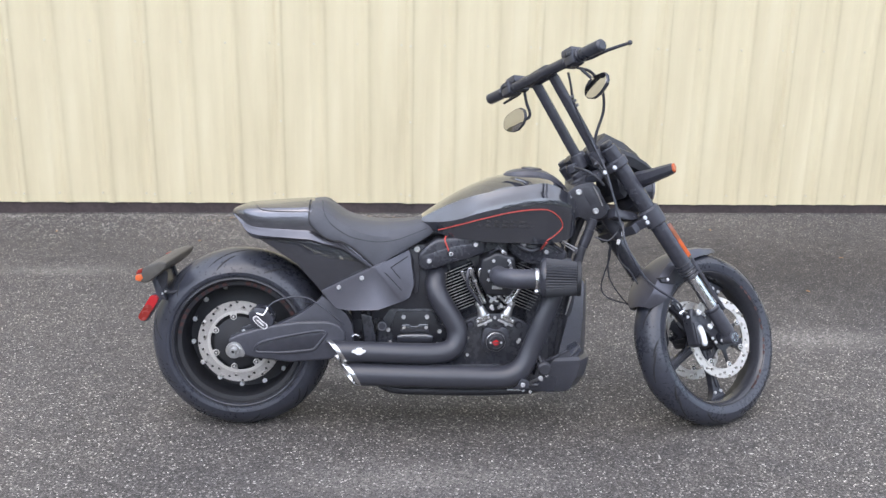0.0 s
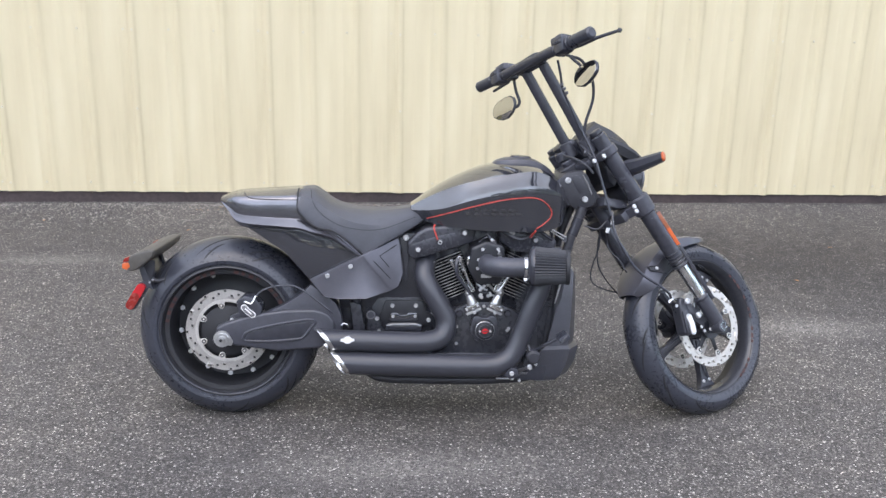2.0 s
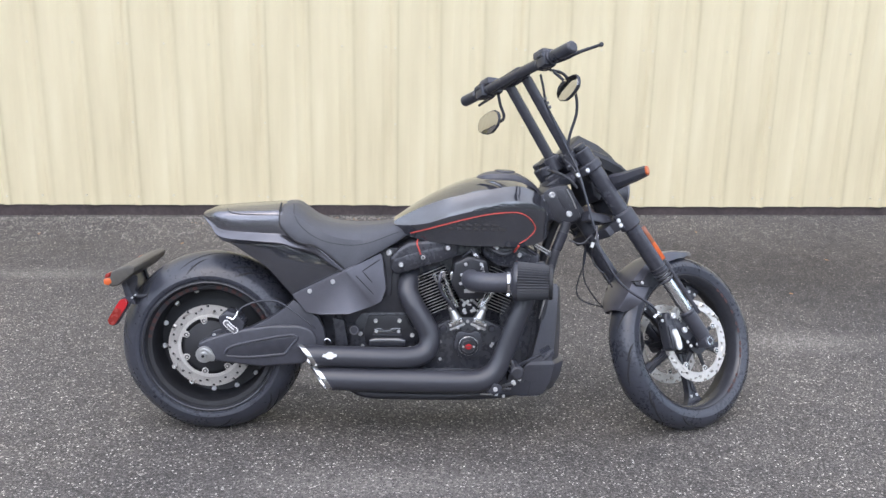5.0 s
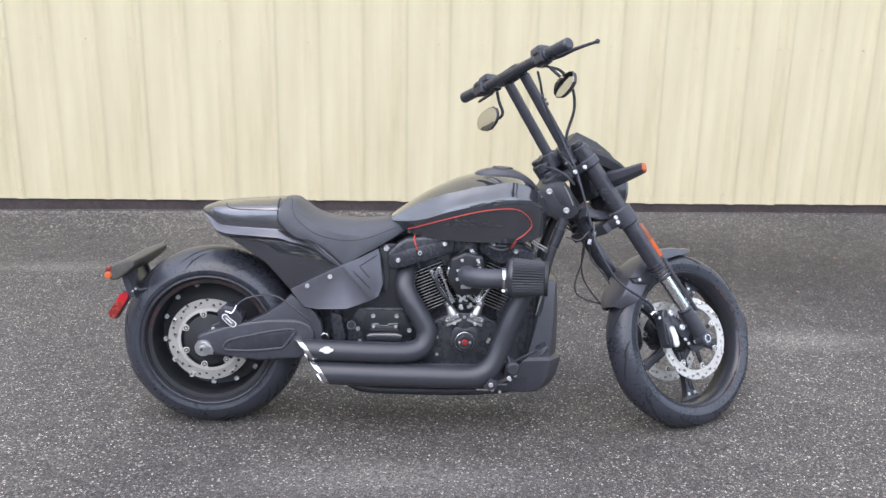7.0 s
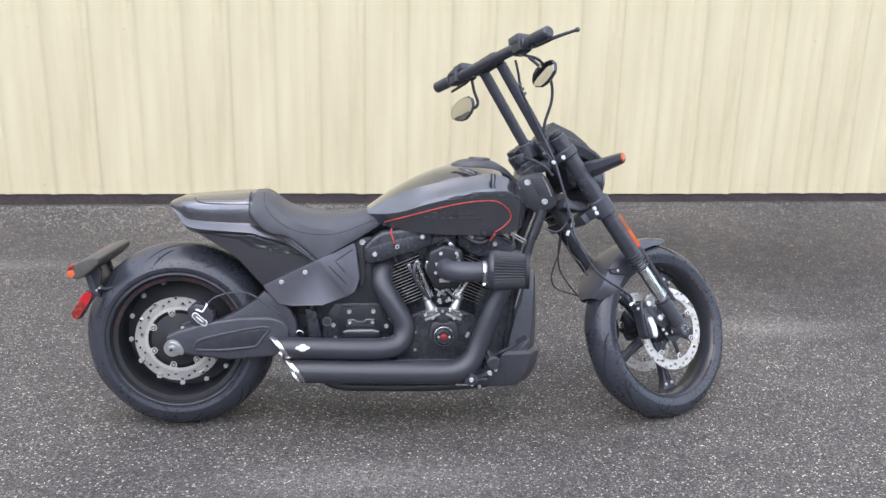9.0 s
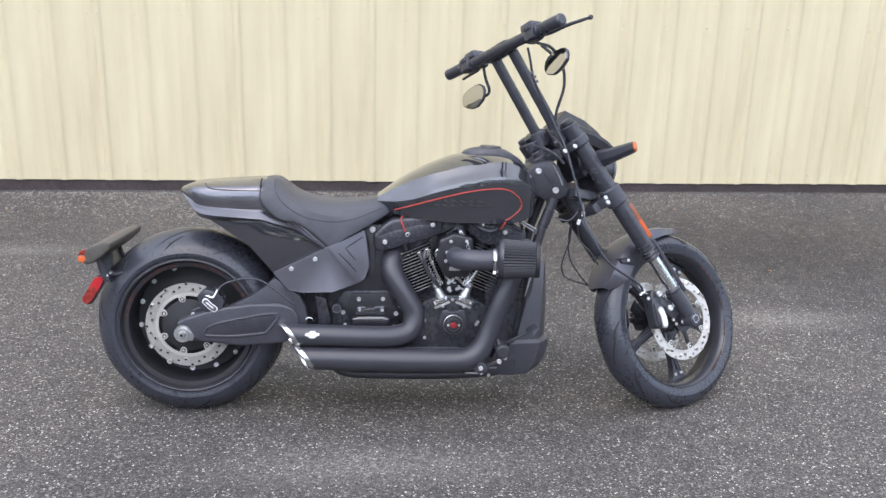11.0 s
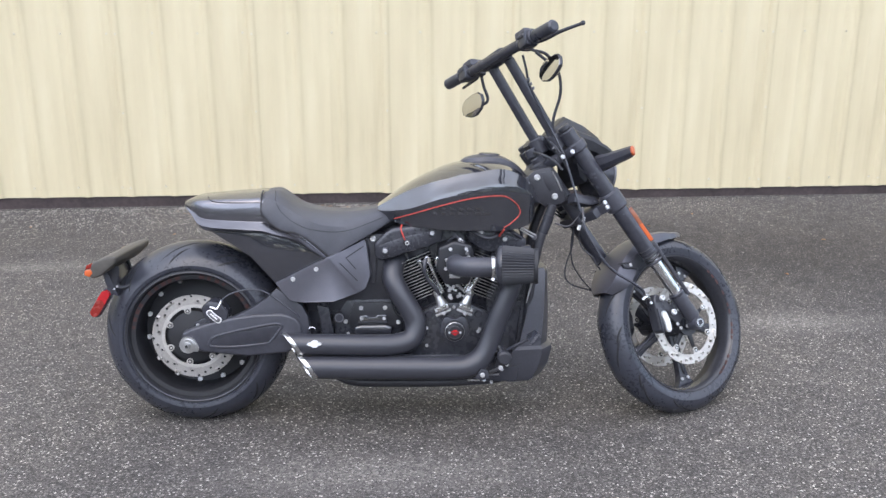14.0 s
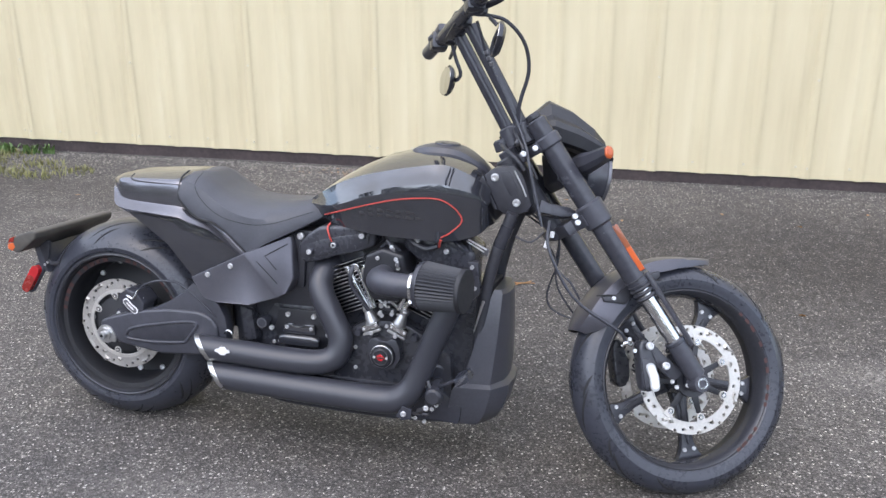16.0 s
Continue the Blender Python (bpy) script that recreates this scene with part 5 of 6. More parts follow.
    pan = part("belly_pan", prism([(0.400, 0.190), (0.43, 0.170), (0.56, 0.166), (1.03, 0.150), (1.12, 0.146), (1.13, 0.20), (1.06, 0.25), (0.70, 0.25), (0.45, 0.25)], -0.135, 0.135, 0.008), SATIN_BLACK, BIKE, "black underside pan")
    part("pan_rail", rod((0.50, -0.150, 0.180), (0.965, -0.150, 0.170), 0.008), FRAME_BLACK, pan)
    part("bright_rod", rod((0.945, -0.172, 0.168), (0.998, -0.172, 0.167), 0.0028), STEEL, pan)
    bolt(1.002, -0.168, 0.166, 0.006, pan)
    bolt(1.028, -0.165, 0.158, 0.006, pan)
    return neck


def controls():
    peg = part("foot_control", tube([(1.055, -0.14, 0.265), (1.062, -0.185, 0.262), (1.068, -0.215, 0.258)], 0.026, 16), SATIN_BLACK, BIKE, "black forward foot control")
    part("control_cap", lathe([(0, -0.012), (0.018, -0.012), (0.024, -0.006), (0.024, 0.004), (0, 0.004)], (1.068, -0.216, 0.258), (0.1, 1, 0.05), 12, closed=False), FRAME_BLACK, peg)
    part("pedal_arm", tube([(1.065, -0.19, 0.272), (1.10, -0.215, 0.298), (1.152, -0.240, 0.334)], 0.0055, 8), SATIN_BLACK, peg)
    pad = part("pedal_pad", block((1.161, -0.255, 0.340), (0.040, 0.060, 0.024), 0.005, (0, -32, 0)), RUBBER, peg, "ribbed rubber pedal pad")
    for k in range(4):
        part("pad_rib", block((1.152 + 0.0045 * k, -0.2865, 0.329 + 0.0070 * k), (0.022, 0.004, 0.0022), 0.0006, (0, -32, 0), segments=1), SATIN_GREY, pad)
    for a, b2, r in (((1.020, -0.205, 0.205), (1.050, -0.235, 0.228), 0.006), ((1.048, -0.21, 0.300), (1.075, -0.215, 0.232), 0.005), ((1.00, -0.19, 0.19), (1.05, -0.20, 0.196), 0.004)):
        part("linkage_rod", rod(a, b2, r), SATIN_GREY, peg)
    for u, v, w, r in ((1.052, -0.236, 0.230, 0.008), (1.076, -0.216, 0.234, 0.006), (1.038, -0.205, 0.282, 0.006), (1.060, -0.203, 0.215, 0.006)):
        bolt(u, v, w, r, peg)
    part("heel_guard", prism([(1.035, 0.225), (1.06, 0.205), (1.08, 0.225), (1.075, 0.275), (1.05, 0.285)], -0.2, -0.165, 0.005), FRAME_BLACK, peg)
    return peg


def gearbox():
    g = part("gearbox", prism([(0.485, 0.30), (0.49, 0.38), (0.53, 0.44), (0.74, 0.44), (0.755, 0.29), (0.70, 0.20), (0.50, 0.20)], -0.088, 0.12, 0.006, 2), ENGINE_BLACK, BIKE, "black gearbox housing")
    part("side_plate", prism([(0.555, 0.430), (0.69, 0.430), (0.70, 0.392), (0.73, 0.37), (0.725, 0.335), (0.545, 0.335), (0.535, 0.37)], -0.098, -0.086, 0.002), WHEEL_BLACK, g)
    top = part("gear_cover", prism([(0.574, 0.388), (0.60, 0.390), (0.605, 0.382), (0.63, 0.382), (0.635, 0.390), (0.668, 0.390), (0.672, 0.358), (0.566, 0.358)], -0.112, -0.096, 0.005), GLOSS_BLACK, g)
    part("cover_ledge", prism([(0.556, 0.352), (0.580, 0.356), (0.665, 0.356), (0.688, 0.350), (0.684, 0.322), (0.555, 0.324)], -0.124, -0.096, 0.009, 3), GLOSS_BLACK, g, "dark cast ledge")
    for u, w, r in ((0.580, 0.413, 0.008), (0.663, 0.413, 0.008), (0.708, 0.361, 0.008), (0.526, 0.366, 0.008), (0.722, 0.388, 0.006), (0.533, 0.322, 0.006), (0.70, 0.315, 0.006)):
        bolt(u, -0.099, w, r, g)
    for u in (0.582, 0.660):
        bolt(u, -0.113, 0.378, 0.006, top)
    filler = part("oil_filler", lathe([(0, -0.02), (0.016, -0.02), (0.018, -0.016), (0.018, 0.01), (0, 0.01)], (0.505, -0.105, 0.385), sides=18, closed=False), SATIN_BLACK, g)
    part("filler_band", lathe([(0.0165, -0.0205), (0.012, -0.0205), (0.012, -0.019), (0.0165, -0.019)], (0.505, -0.105, 0.385), sides=18), SATIN_GREY, filler)
    # dark filler block added where the shaded gap showed the ground
    part("gap_filler", prism([(0.39, 0.46), (0.56, 0.46), (0.56, 0.22), (0.42, 0.24), (0.40, 0.30)], -0.075, 0.075, 0.004), ENGINE_BLACK, g)
    # battery box drawn large enough to fill the dark gap under the seat
    part("battery_box", prism([(0.38, 0.46), (0.45, 0.60), (0.60, 0.67), (0.70, 0.67), (0.70, 0.43), (0.47, 0.40), (0.40, 0.40)], -0.085, 0.085, 0.006), FRAME_BLACK, g)
    part("hook", lathe([(0.012, -0.002), (0.014, 0), (0.012, 0.002), (0.010, 0)], (0.415, -0.165, 0.352), sides=16, start=180, sweep=180), CHROME, g)
    part("shock_cover", prism([(0.43, 0.43), (0.47, 0.42), (0.485, 0.33), (0.445, 0.32)], -0.12, -0.08, 0.006), ENGINE_BLACK, g)
    part("seat_bracket", prism([(0.60, 0.66), (0.635, 0.655), (0.64, 0.62), (0.632, 0.50), (0.612, 0.50), (0.612, 0.60)], -0.10, -0.06, 0.006), FRAME_BLACK, BIKE)
    lead = part("plug_lead", tube([(0.735, -0.135, 0.655), (0.729, -0.138, 0.672), (0.722, -0.132, 0.693), (0.726, -0.12, 0.705)], 0.0026, 8), ORANGE_RED, BIKE, "orange-red ignition lead")
    part("lead_boot", block((0.738, -0.140, 0.648), (0.018, 0.012, 0.014), 0.003), RUBBER_AND_SHADE, lead)
    part("plug_lead", tube([(1.068, -0.178, 0.694), (1.062, -0.168, 0.682), (1.056, -0.15, 0.668)], 0.004, 8), ORANGE_RED, BIKE, "orange-red ignition lead")
    for pts in ([(0.88, -0.125, 0.645), (0.905, -0.14, 0.665), (0.93, -0.14, 0.655), (0.945, -0.13, 0.632)], [(1.08, -0.12, 0.69), (1.11, -0.135, 0.672), (1.135, -0.13, 0.655)], [(1.10, -0.12, 0.70), (1.13, -0.12, 0.685), (1.14, -0.12, 0.64)]):
        part("hose", tube(pts, 0.005, 8), SATIN_BLACK, BIKE)
    return g

# ---- front end, all turned with the steering ----
FORK_TOP, FORK_WAY = Vector((1.245, 0, 0.985)), Vector((0.5776, 0, -0.8163))


def fork_at(s, v):
    p = FORK_TOP + FORK_WAY * s
    return Vector((p.x, v, p.z))


def fork(v, side):
    def bar(a, b, r, **k):
        return rod(fork_at(a, v), fork_at(b, v), r, to=STEER, **k)
    f = part("fork_leg", bar(0.0, 0.53, 0.0295, sides=24), SATIN_BLACK, BIKE, "black upside-down fork leg with a chrome slider")
    part("fork_cap", bar(-0.018, 0.0, 0.022), FRAME_BLACK, f)
    part("dust_seal", merge(*[bar(0.50 + 0.014 * k, 0.510 + 0.014 * k, 0.0315 - 0.001 * (k % 2)) for k in range(5)]), FRAME_BLACK, f)
    part("slider", bar(0.53, 0.725, 0.0218, sides=24), SLIDER, f, "bright chrome slider")
    part("fork_foot", bar(0.700, 0.820, 0.0265, sides=20), MATT_BLACK, f)
    part("fork_collar", bar(0.700, 0.716, 0.029, sides=20), SATIN_BLACK, f)
    part("axle_lug", lathe([(0, -0.026), (0.022, -0.026), (0.024, -0.02), (0.024, 0.02), (0, 0.02)], (1.722, v, 0.298), sides=24, closed=False, to=STEER), MATT_BLACK, f)
    part("axle_ring", lathe([(0.010, -0.0285), (0.0155, -0.0285), (0.016, -0.025), (0.010, -0.025)], (1.722, v, 0.298), (0, 1 if side < 0 else -1, 0), 24, to=STEER), CHROME, f)
    part("caliper_mount", prism([(1.575, 0.405), (1.595, 0.405), (1.64, 0.362), (1.69, 0.325), (1.66, 0.30), (1.62, 0.33), (1.60, 0.355)], v - 0.020 * side - 0.005, v - 0.020 * side + 0.005, 0.002, to=STEER), ENGINE_BLACK, f)
    guard = STEER @ Matrix.Translation(fork_at(0.62, v)) @ Matrix((Vector((0.8163, 0, 0.5776)), Vector((0, 1, 0)), -FORK_WAY)).transposed().to_4x4()
    part("slider_guard", block((0.034, side * 0.010, 0.0), (0.012, 0.030, 0.235), 0.004, (0, 0, side * 30), to=guard), MATT_BLACK, f)
    part("lower_clamp", merge(bar(0.262, 0.332, 0.0385, sides=24)), MATT_BLACK, f)
    part("upper_clamp", merge(bar(0.050, 0.085, 0.0355, sides=24)), MATT_BLACK, f)
    face = Matrix.Translation(fork_at(0.421, v)) @ Matrix((Vector((0.8163, 0, 0.5776)), Vector((0, 1, 0)), -FORK_WAY)).transposed().to_4x4()
    r = part("side_reflector", block((0.020, side * 0.0255, 0.0), (0.017, 0.007, 0.142), 0.003, (0, 0, side * 22), to=STEER @ face), ORANGE_LENS, f, "long orange reflector strip")
    # upper half painted dull, where the strip throws back less light
    part("reflector_top", block((0.0202, side * 0.0258, 0.0355), (0.0172, 0.0072, 0.0715), 0.003, (0, 0, side * 22), to=STEER @ face), UNLIT_AMBER, r, "upper half, painted dull for its missing glint")
    part("reflector_frame", block((0.019, side * 0.0235, 0.0), (0.021, 0.005, 0.147), 0.002, (0, 0, side * 22), to=STEER @ face), FRAME_BLACK, r)
    return f


def triple_clamp():
    out = []
    for s, h, name in ((0.067, 0.030, "upper"), (0.297, 0.036, "lower")):
        c = fork_at(s, 0)
        m = STEER @ Matrix.Translation(c) @ Matrix((Vector((0.8163, 0, 0.5776)), Vector((0, 1, 0)), -FORK_WAY)).transposed().to_4x4()
        y = part("triple_clamp", merge(block((-0.055, 0, 0), (0.055, 0.20, h), 0.008, to=m), block((-0.022, -0.105, 0), (0.06, 0.05, h), 0.006, (0, 0, 25), to=m), block((-0.022, 0.105, 0), (0.06, 0.05, h), 0.006, (0, 0, -25), to=m)), MATT_BLACK, BIKE, "black " + name + " triple clamp")
        out.append(y)
    for u, w in ((1.350, 0.727), (1.358, 0.711)):
        bolt(u, -0.158, w, 0.008, out[1], True)
    bolt(1.236, -0.160, 0.900, 0.008, out[0], True)
    bolt(1.212, -0.135, 0.888, 0.008, out[0], True)
    part("clamp_web", prism([(1.279, 0.777), (1.299, 0.769), (1.357, 0.761), (1.377, 0.751), (1.377, 0.736), (1.336, 0.732), (1.295, 0.738), (1.271, 0.743)], -0.096, -0.05, 0.004, to=STEER), SATIN_BLACK, out[1])
    part("steering_stem", rod(fork_at(0.03, 0) + Vector((-0.06, 0, -0.035)), fork_at(0.32, 0) + Vector((-0.06, 0, -0.035)), 0.026, to=STEER), MATT_BLACK, BIKE)
    return out


def cowl():
    # rings from the rear edge over the brow to the lamp, each in (v, w)
    rows = []
    for u, top, hw, low in ((1.240, 1.002, 0.066, 0.965), (1.316, 1.070, 0.090, 0.948), (1.385, 1.042, 0.100, 0.928), (1.442, 1.002, 0.100, 0.908), (1.476, 0.966, 0.092, 0.902), (1.490, 0.925, 0.080, 0.896)):
        rows.append((u, [(0, top), (-hw * 0.36, top - 0.002), (-hw * 0.52, top - (top - low) * 0.10), (-hw * 0.66, top - (top - low) * 0.40), (-hw * 0.98, top - (top - low) * 0.58), (-hw, top - (top - low) * 0.72), (-hw * 0.90, low), (-hw * 0.7, low - 0.004), (0, low + 0.01)]))
    c = part("headlamp_cowl", loft(sections(rows, 1), to=STEER), WHEEL_BLACK, BIKE, "faceted black headlamp cowl", 6)
    shell = part("headlamp_shell", lathe([(0, -0.055), (0.05, -0.05), (0.075, -0.035), (0.084, 0.0), (0.084, 0.022), (0.078, 0.026), (0.0, 0.022)], (1.456, 0, 0.862), (1, 0, -0.12), 36, closed=False, to=STEER), SATIN_BLACK, BIKE, "round black headlamp shell with a thin bright rim")
    part("headlamp_rim", lathe([(0.080, 0.020), (0.0865, 0.018), (0.0875, 0.026), (0.080, 0.030)], (1.456, 0, 0.862), (1, 0, -0.12), 40, to=STEER), SATIN_GREY, shell)
    part("headlamp_lens", lathe([(0.080, 0.024), (0.06, 0.034), (0.03, 0.039), (0, 0.040)], (1.456, 0, 0.862), (1, 0, -0.12), 36, closed=False, to=STEER), LENS, shell)
    part("lamp_bracket", prism([(1.325, 0.93), (1.38, 0.90), (1.385, 0.86), (1.36, 0.82), (1.335, 0.84)], -0.06, 0.06, 0.006, to=STEER), FRAME_BLACK, shell)
    for side in (-1, 1):
        rings = []
        for v, u, w, hw, hh in ((0.075, 1.388, 0.880, 0.022, 0.026), (0.12, 1.391, 0.878, 0.024, 0.028), (0.17, 1.393, 0.877, 0.0205, 0.0235), (0.24, 1.393, 0.877, 0.0175, 0.0195), (0.272, 1.392, 0.877, 0.0158, 0.0175), (0.280, 1.392, 0.877, 0.0145, 0.016)):
            rings.append([(u + x * hw, side * (v - (0.5 * x * hw if v > 0.2 else 0)), w + y * hh) for x, y in ((-1, -0.5), (-1, 0.5), (-0.5, 1), (0.5, 1), (1, 0.5), (1, -0.5), (0.5, -1), (-0.5, -1))])
        s = part("turn_signal", loft(rings, to=STEER), MATT_BLACK, BIKE, "black stalk turn signal with an orange tip")
        rings = [[(1.392 + x * a, side * (v - 0.5 * x * a), 0.877 + y * a * 1.12) for x, y in ((-1, -0.5), (-1, 0.5), (-0.5, 1), (0.5, 1), (1, 0.5), (1, -0.5), (0.5, -1), (-0.5, -1))] for v, a in ((0.278, 0.0140), (0.2855, 0.0135), (0.288, 0.011), (0.289, 0.005))]
        part("signal_lens", loft(rings, to=STEER), ORANGE_LENS, s, "orange lens")
    part("key_switch", lathe([(0, 0.03), (0.022, 0.03), (0.026, 0.025), (0.026, 0), (0, 0)], (1.205, 0.02, 0.93), (-0.35, 0, 0.94), 20, closed=False, to=STEER), SATIN_BLACK, BIKE)
    part("gauge", block((1.25, 0.03, 0.965), (0.10, 0.10, 0.035), 0.012, (0, 30, 0), to=STEER), SATIN_BLACK, BIKE, "black gauge housing")
    return c


BAR = STEER @ Matrix.Translation((0.006, -0.007, 0))


def handlebar():
    right, left = Vector((1.045, -0.375, 1.238)), Vector((1.014, 0.262, 1.263))

    def on(v):
        return right + (left - right) * ((v + 0.375) / 0.637)
    h = part("handlebar", rod(on(-0.30), on(0.20), 0.0185, 20, to=BAR), SATIN_BLACK, BIKE, "straight black T-bar on two tall risers")
    for top, foot in (((1.064, -0.078, 1.240), (1.226, -0.078, 0.960)), ((1.052, 0.012, 1.246), (1.212, 0.012, 0.968))):
        part("riser", rod(top, foot, 0.0185, 20, to=BAR), SATIN_BLACK, h, "tall black riser tube")
        part("riser_base", rod(Vector(foot) + Vector((-0.012, 0, 0.022)), Vector(foot) + Vector((0.012, 0, -0.03)), 0.026, 20, to=BAR), MATT_BLACK, h)
    part("riser_clamp", block(on(-0.033) + Vector((0.012, 0, 0)), (0.052, 0.150, 0.040), 0.014, to=BAR), SATIN_BLACK, h)
    for a, b, sign in ((-0.375, -0.272, -1), (0.262, 0.165, 1)):
        g = part("grip", rod(on(a), on(b), 0.0205, 20, 0.006, to=BAR), RUBBER, h, "black rubber grip")
        part("grip_flange", rod(on(b), on(b - sign * 0.006), 0.024, 20, to=BAR), RUBBER, g)
    for v, sign in ((-0.235, -1), (0.130, 1)):
        s = part("switch_housing", block(on(v), (0.050, 0.052, 0.052), 0.012, to=BAR), SATIN_BLACK, h, "black switch housing")
        part("perch", block(on(v - sign * 0.042) + Vector((0.018, 0, 0.002)), (0.055, 0.036, 0.040), 0.010, to=BAR), SATIN_BLACK, h)
        part("reservoir", block(on(v - sign * 0.022) + Vector((0.012, 0, 0.028)), (0.052, 0.060, 0.024), 0.007, to=BAR), MATT_BLACK, h)
        for k in (-0.014, 0.0, 0.014):
            part("switch_button", block(on(v + k * 0.9) + Vector((-0.024, 0, 0.010)), (0.012, 0.008, 0.012), 0.003, to=BAR), FRAME_BLACK, s)
    part("brake_lever", tube([on(-0.205) + Vector((0.035, 0, 0.004)), on(-0.255) + Vector((0.058, 0, 0.006)), on(-0.32) + Vector((0.068, 0, 0.008)), on(-0.398) + Vector((0.088, 0, 0.008))], [0.009, 0.008, 0.006, 0.005], 10, to=BAR), SATIN_BLACK, h, "black brake lever")
    part("lever_ball", lathe([(0, -0.009), (0.006, -0.006), (0.0085, 0), (0.006, 0.006), (0, 0.009)], on(-0.402) + Vector((0.0885, 0, 0.008)), (0, 1, 0), 12, closed=False, to=BAR), SATIN_BLACK, h)
    part("clutch_lever", tube([on(0.10) + Vector((0.035, 0, 0.002)), on(0.15) + Vector((0.052, 0, -0.004)), on(0.20) + Vector((0.060, 0, -0.006)), on(0.27) + Vector((0.070, 0, -0.006))], [0.009, 0.008, 0.006, 0.005], 10, to=BAR), SATIN_BLACK, h, "black clutch lever")
    return h


def mirror(centre, u, sign, stem):
    """A lozenge mirror facing back, its centre given in (v, w) at u."""
    cv, cw = centre
    outline = [(0.067, 0.018), (0.072, 0.000), (0.070, -0.013), (0.048, -0.027), (0.018, -0.038), (-0.012, -0.040), (-0.048, -0.027), (-0.067, -0.008), (-0.070, 0.008), (-0.066, 0.024), (-0.047, 0.037), (-0.012, 0.041), (0.030, 0.037), (0.052, 0.031)]
    turned = BAR @ Matrix.Translation((u, cv, cw)) @ Matrix.Rotation(radians(2 if sign > 0 else -6), 4, "Z") @ Matrix.Rotation(radians(-4 if sign > 0 else 9), 4, "Y")

    def ring(k, du):
        return [(du, sign * x * k, y * k) for x, y in outline]
    m = part("mirror", loft([ring(0.97, -0.004), ring(1.0, -0.001), ring(0.97, 0.006), ring(0.75, 0.015), ring(0.3, 0.018)], to=turned), SATIN_BLACK, BIKE, "black lozenge mirror on a bent stem", 30)
    part("mirror_glass", loft([ring(0.93, -0.0035)] + [ring(k, -0.0045 - 0.0034 * (1 - k * k)) for k in (0.925, 0.75, 0.55, 0.35, 0.15, 0.02)], to=turned), MIRROR, m, "silvered mirror glass")
    part("stem", tube(stem, 0.0055, 10, to=BAR), SATIN_BLACK, m)
    return m


def front_fender():
    c = Vector((1.722, 0, 0.315))
    bm = bmesh.new()
    outer, inner = [], []
    n = 32
    for i in range(n + 1):
        a = radians(74 + (160 - 74) * i / n)
        k = max(0.0, (i / n - 0.15) / 0.85)
        nose = max(0.0, (0.15 - i / n) / 0.15)
        reach = 0.331 + 0.008 * min(1, k / 0.45) + 0.013 * nose
        half = 0.074 - 0.022 * max(0, (0.28 - k) / 0.28) ** 2 - 0.036 * nose ** 1.6 - 0.032 * max(0, (k - 0.82) / 0.18) ** 2
        drop = 0.040 + 0.035 * min(1, max(0, (k - 0.35) / 0.3)) - 0.012 * max(0, (0.2 - k) / 0.2) - 0.012 * nose - 0.045 * max(0, (k - 0.8) / 0.2) ** 2
        row_o, row_i = [], []
        for v, d in ((-1.0, drop), (-1.0, 0.018), (-0.93, 0.007), (-0.6, 0.0), (0, -0.003), (0.6, 0.0), (0.93, 0.007), (1.0, 0.018), (1.0, drop)):
            r = reach - d
            row_o.append(bm.verts.new((c.x + r * math.cos(a), v * half, c.z + r * math.sin(a))))
            r2 = r - (0.004 if abs(v) < 0.95 else 0.0)
            row_i.append(bm.verts.new((c.x + r2 * math.cos(a), v * (half - (0.004 if abs(v) > 0.9 else 0.0)), c.z + r2 * math.sin(a))))
        outer.append(row_o), inner.append(row_i)
    m = len(outer[0])
    for i in range(n):
        for j in range(m - 1):
            bm.faces.new((outer[i][j], outer[i][j + 1], outer[i + 1][j + 1], outer[i + 1][j]))
            bm.faces.new((inner[i][j], inner[i + 1][j], inner[i + 1][j + 1], inner[i][j + 1]))
        for j in (0, m - 1):
            bm.faces.new((outer[i][j], outer[i + 1][j], inner[i + 1][j], inner[i][j]))
    for i in (0, n):
        for j in range(m - 1):
            bm.faces.new((outer[i][j], inner[i][j], inner[i][j + 1], outer[i][j + 1]))
    bm.transform(STEER)
    f = part("front_fender", bm, GREY_METALLIC, BIKE, "short dark grey metallic front fender", 40)
    # shade under the fold, painted as a near-black tube on the side
    fold = [(c.x + r * math.cos(radians(a)), -0.0755, c.z + r * math.sin(radians(a))) for a, r in ((134.4, 0.294), (137.2, 0.312), (139.8, 0.328), (142.6, 0.346))]
    part("fender_fold", tube(fold, [0.0040, 0.0036, 0.0030, 0.0012], 6, 3, to=STEER), RUBBER_AND_SHADE, f, "dark line painted as the shade of the side's fold")
    for side in (-1, 1):
        b = part("fender_bracket", prism([(1.462, 0.523), (1.50, 0.527), (1.535, 0.560), (1.56, 0.545), (1.53, 0.505), (1.468, 0.510)], side * 0.082, side * 0.070, 0.003, to=STEER), FRAME_BLACK, f)
        bolt(1.494, -0.083, 0.520, 0.006, b, True) if side < 0 else None
        part("fender_stay", prism([(1.55, 0.575), (1.62, 0.60), (1.625, 0.585), (1.575, 0.55)], side * 0.098, side * 0.074, 0.003, to=STEER), FRAME_BLACK, f)
    return f


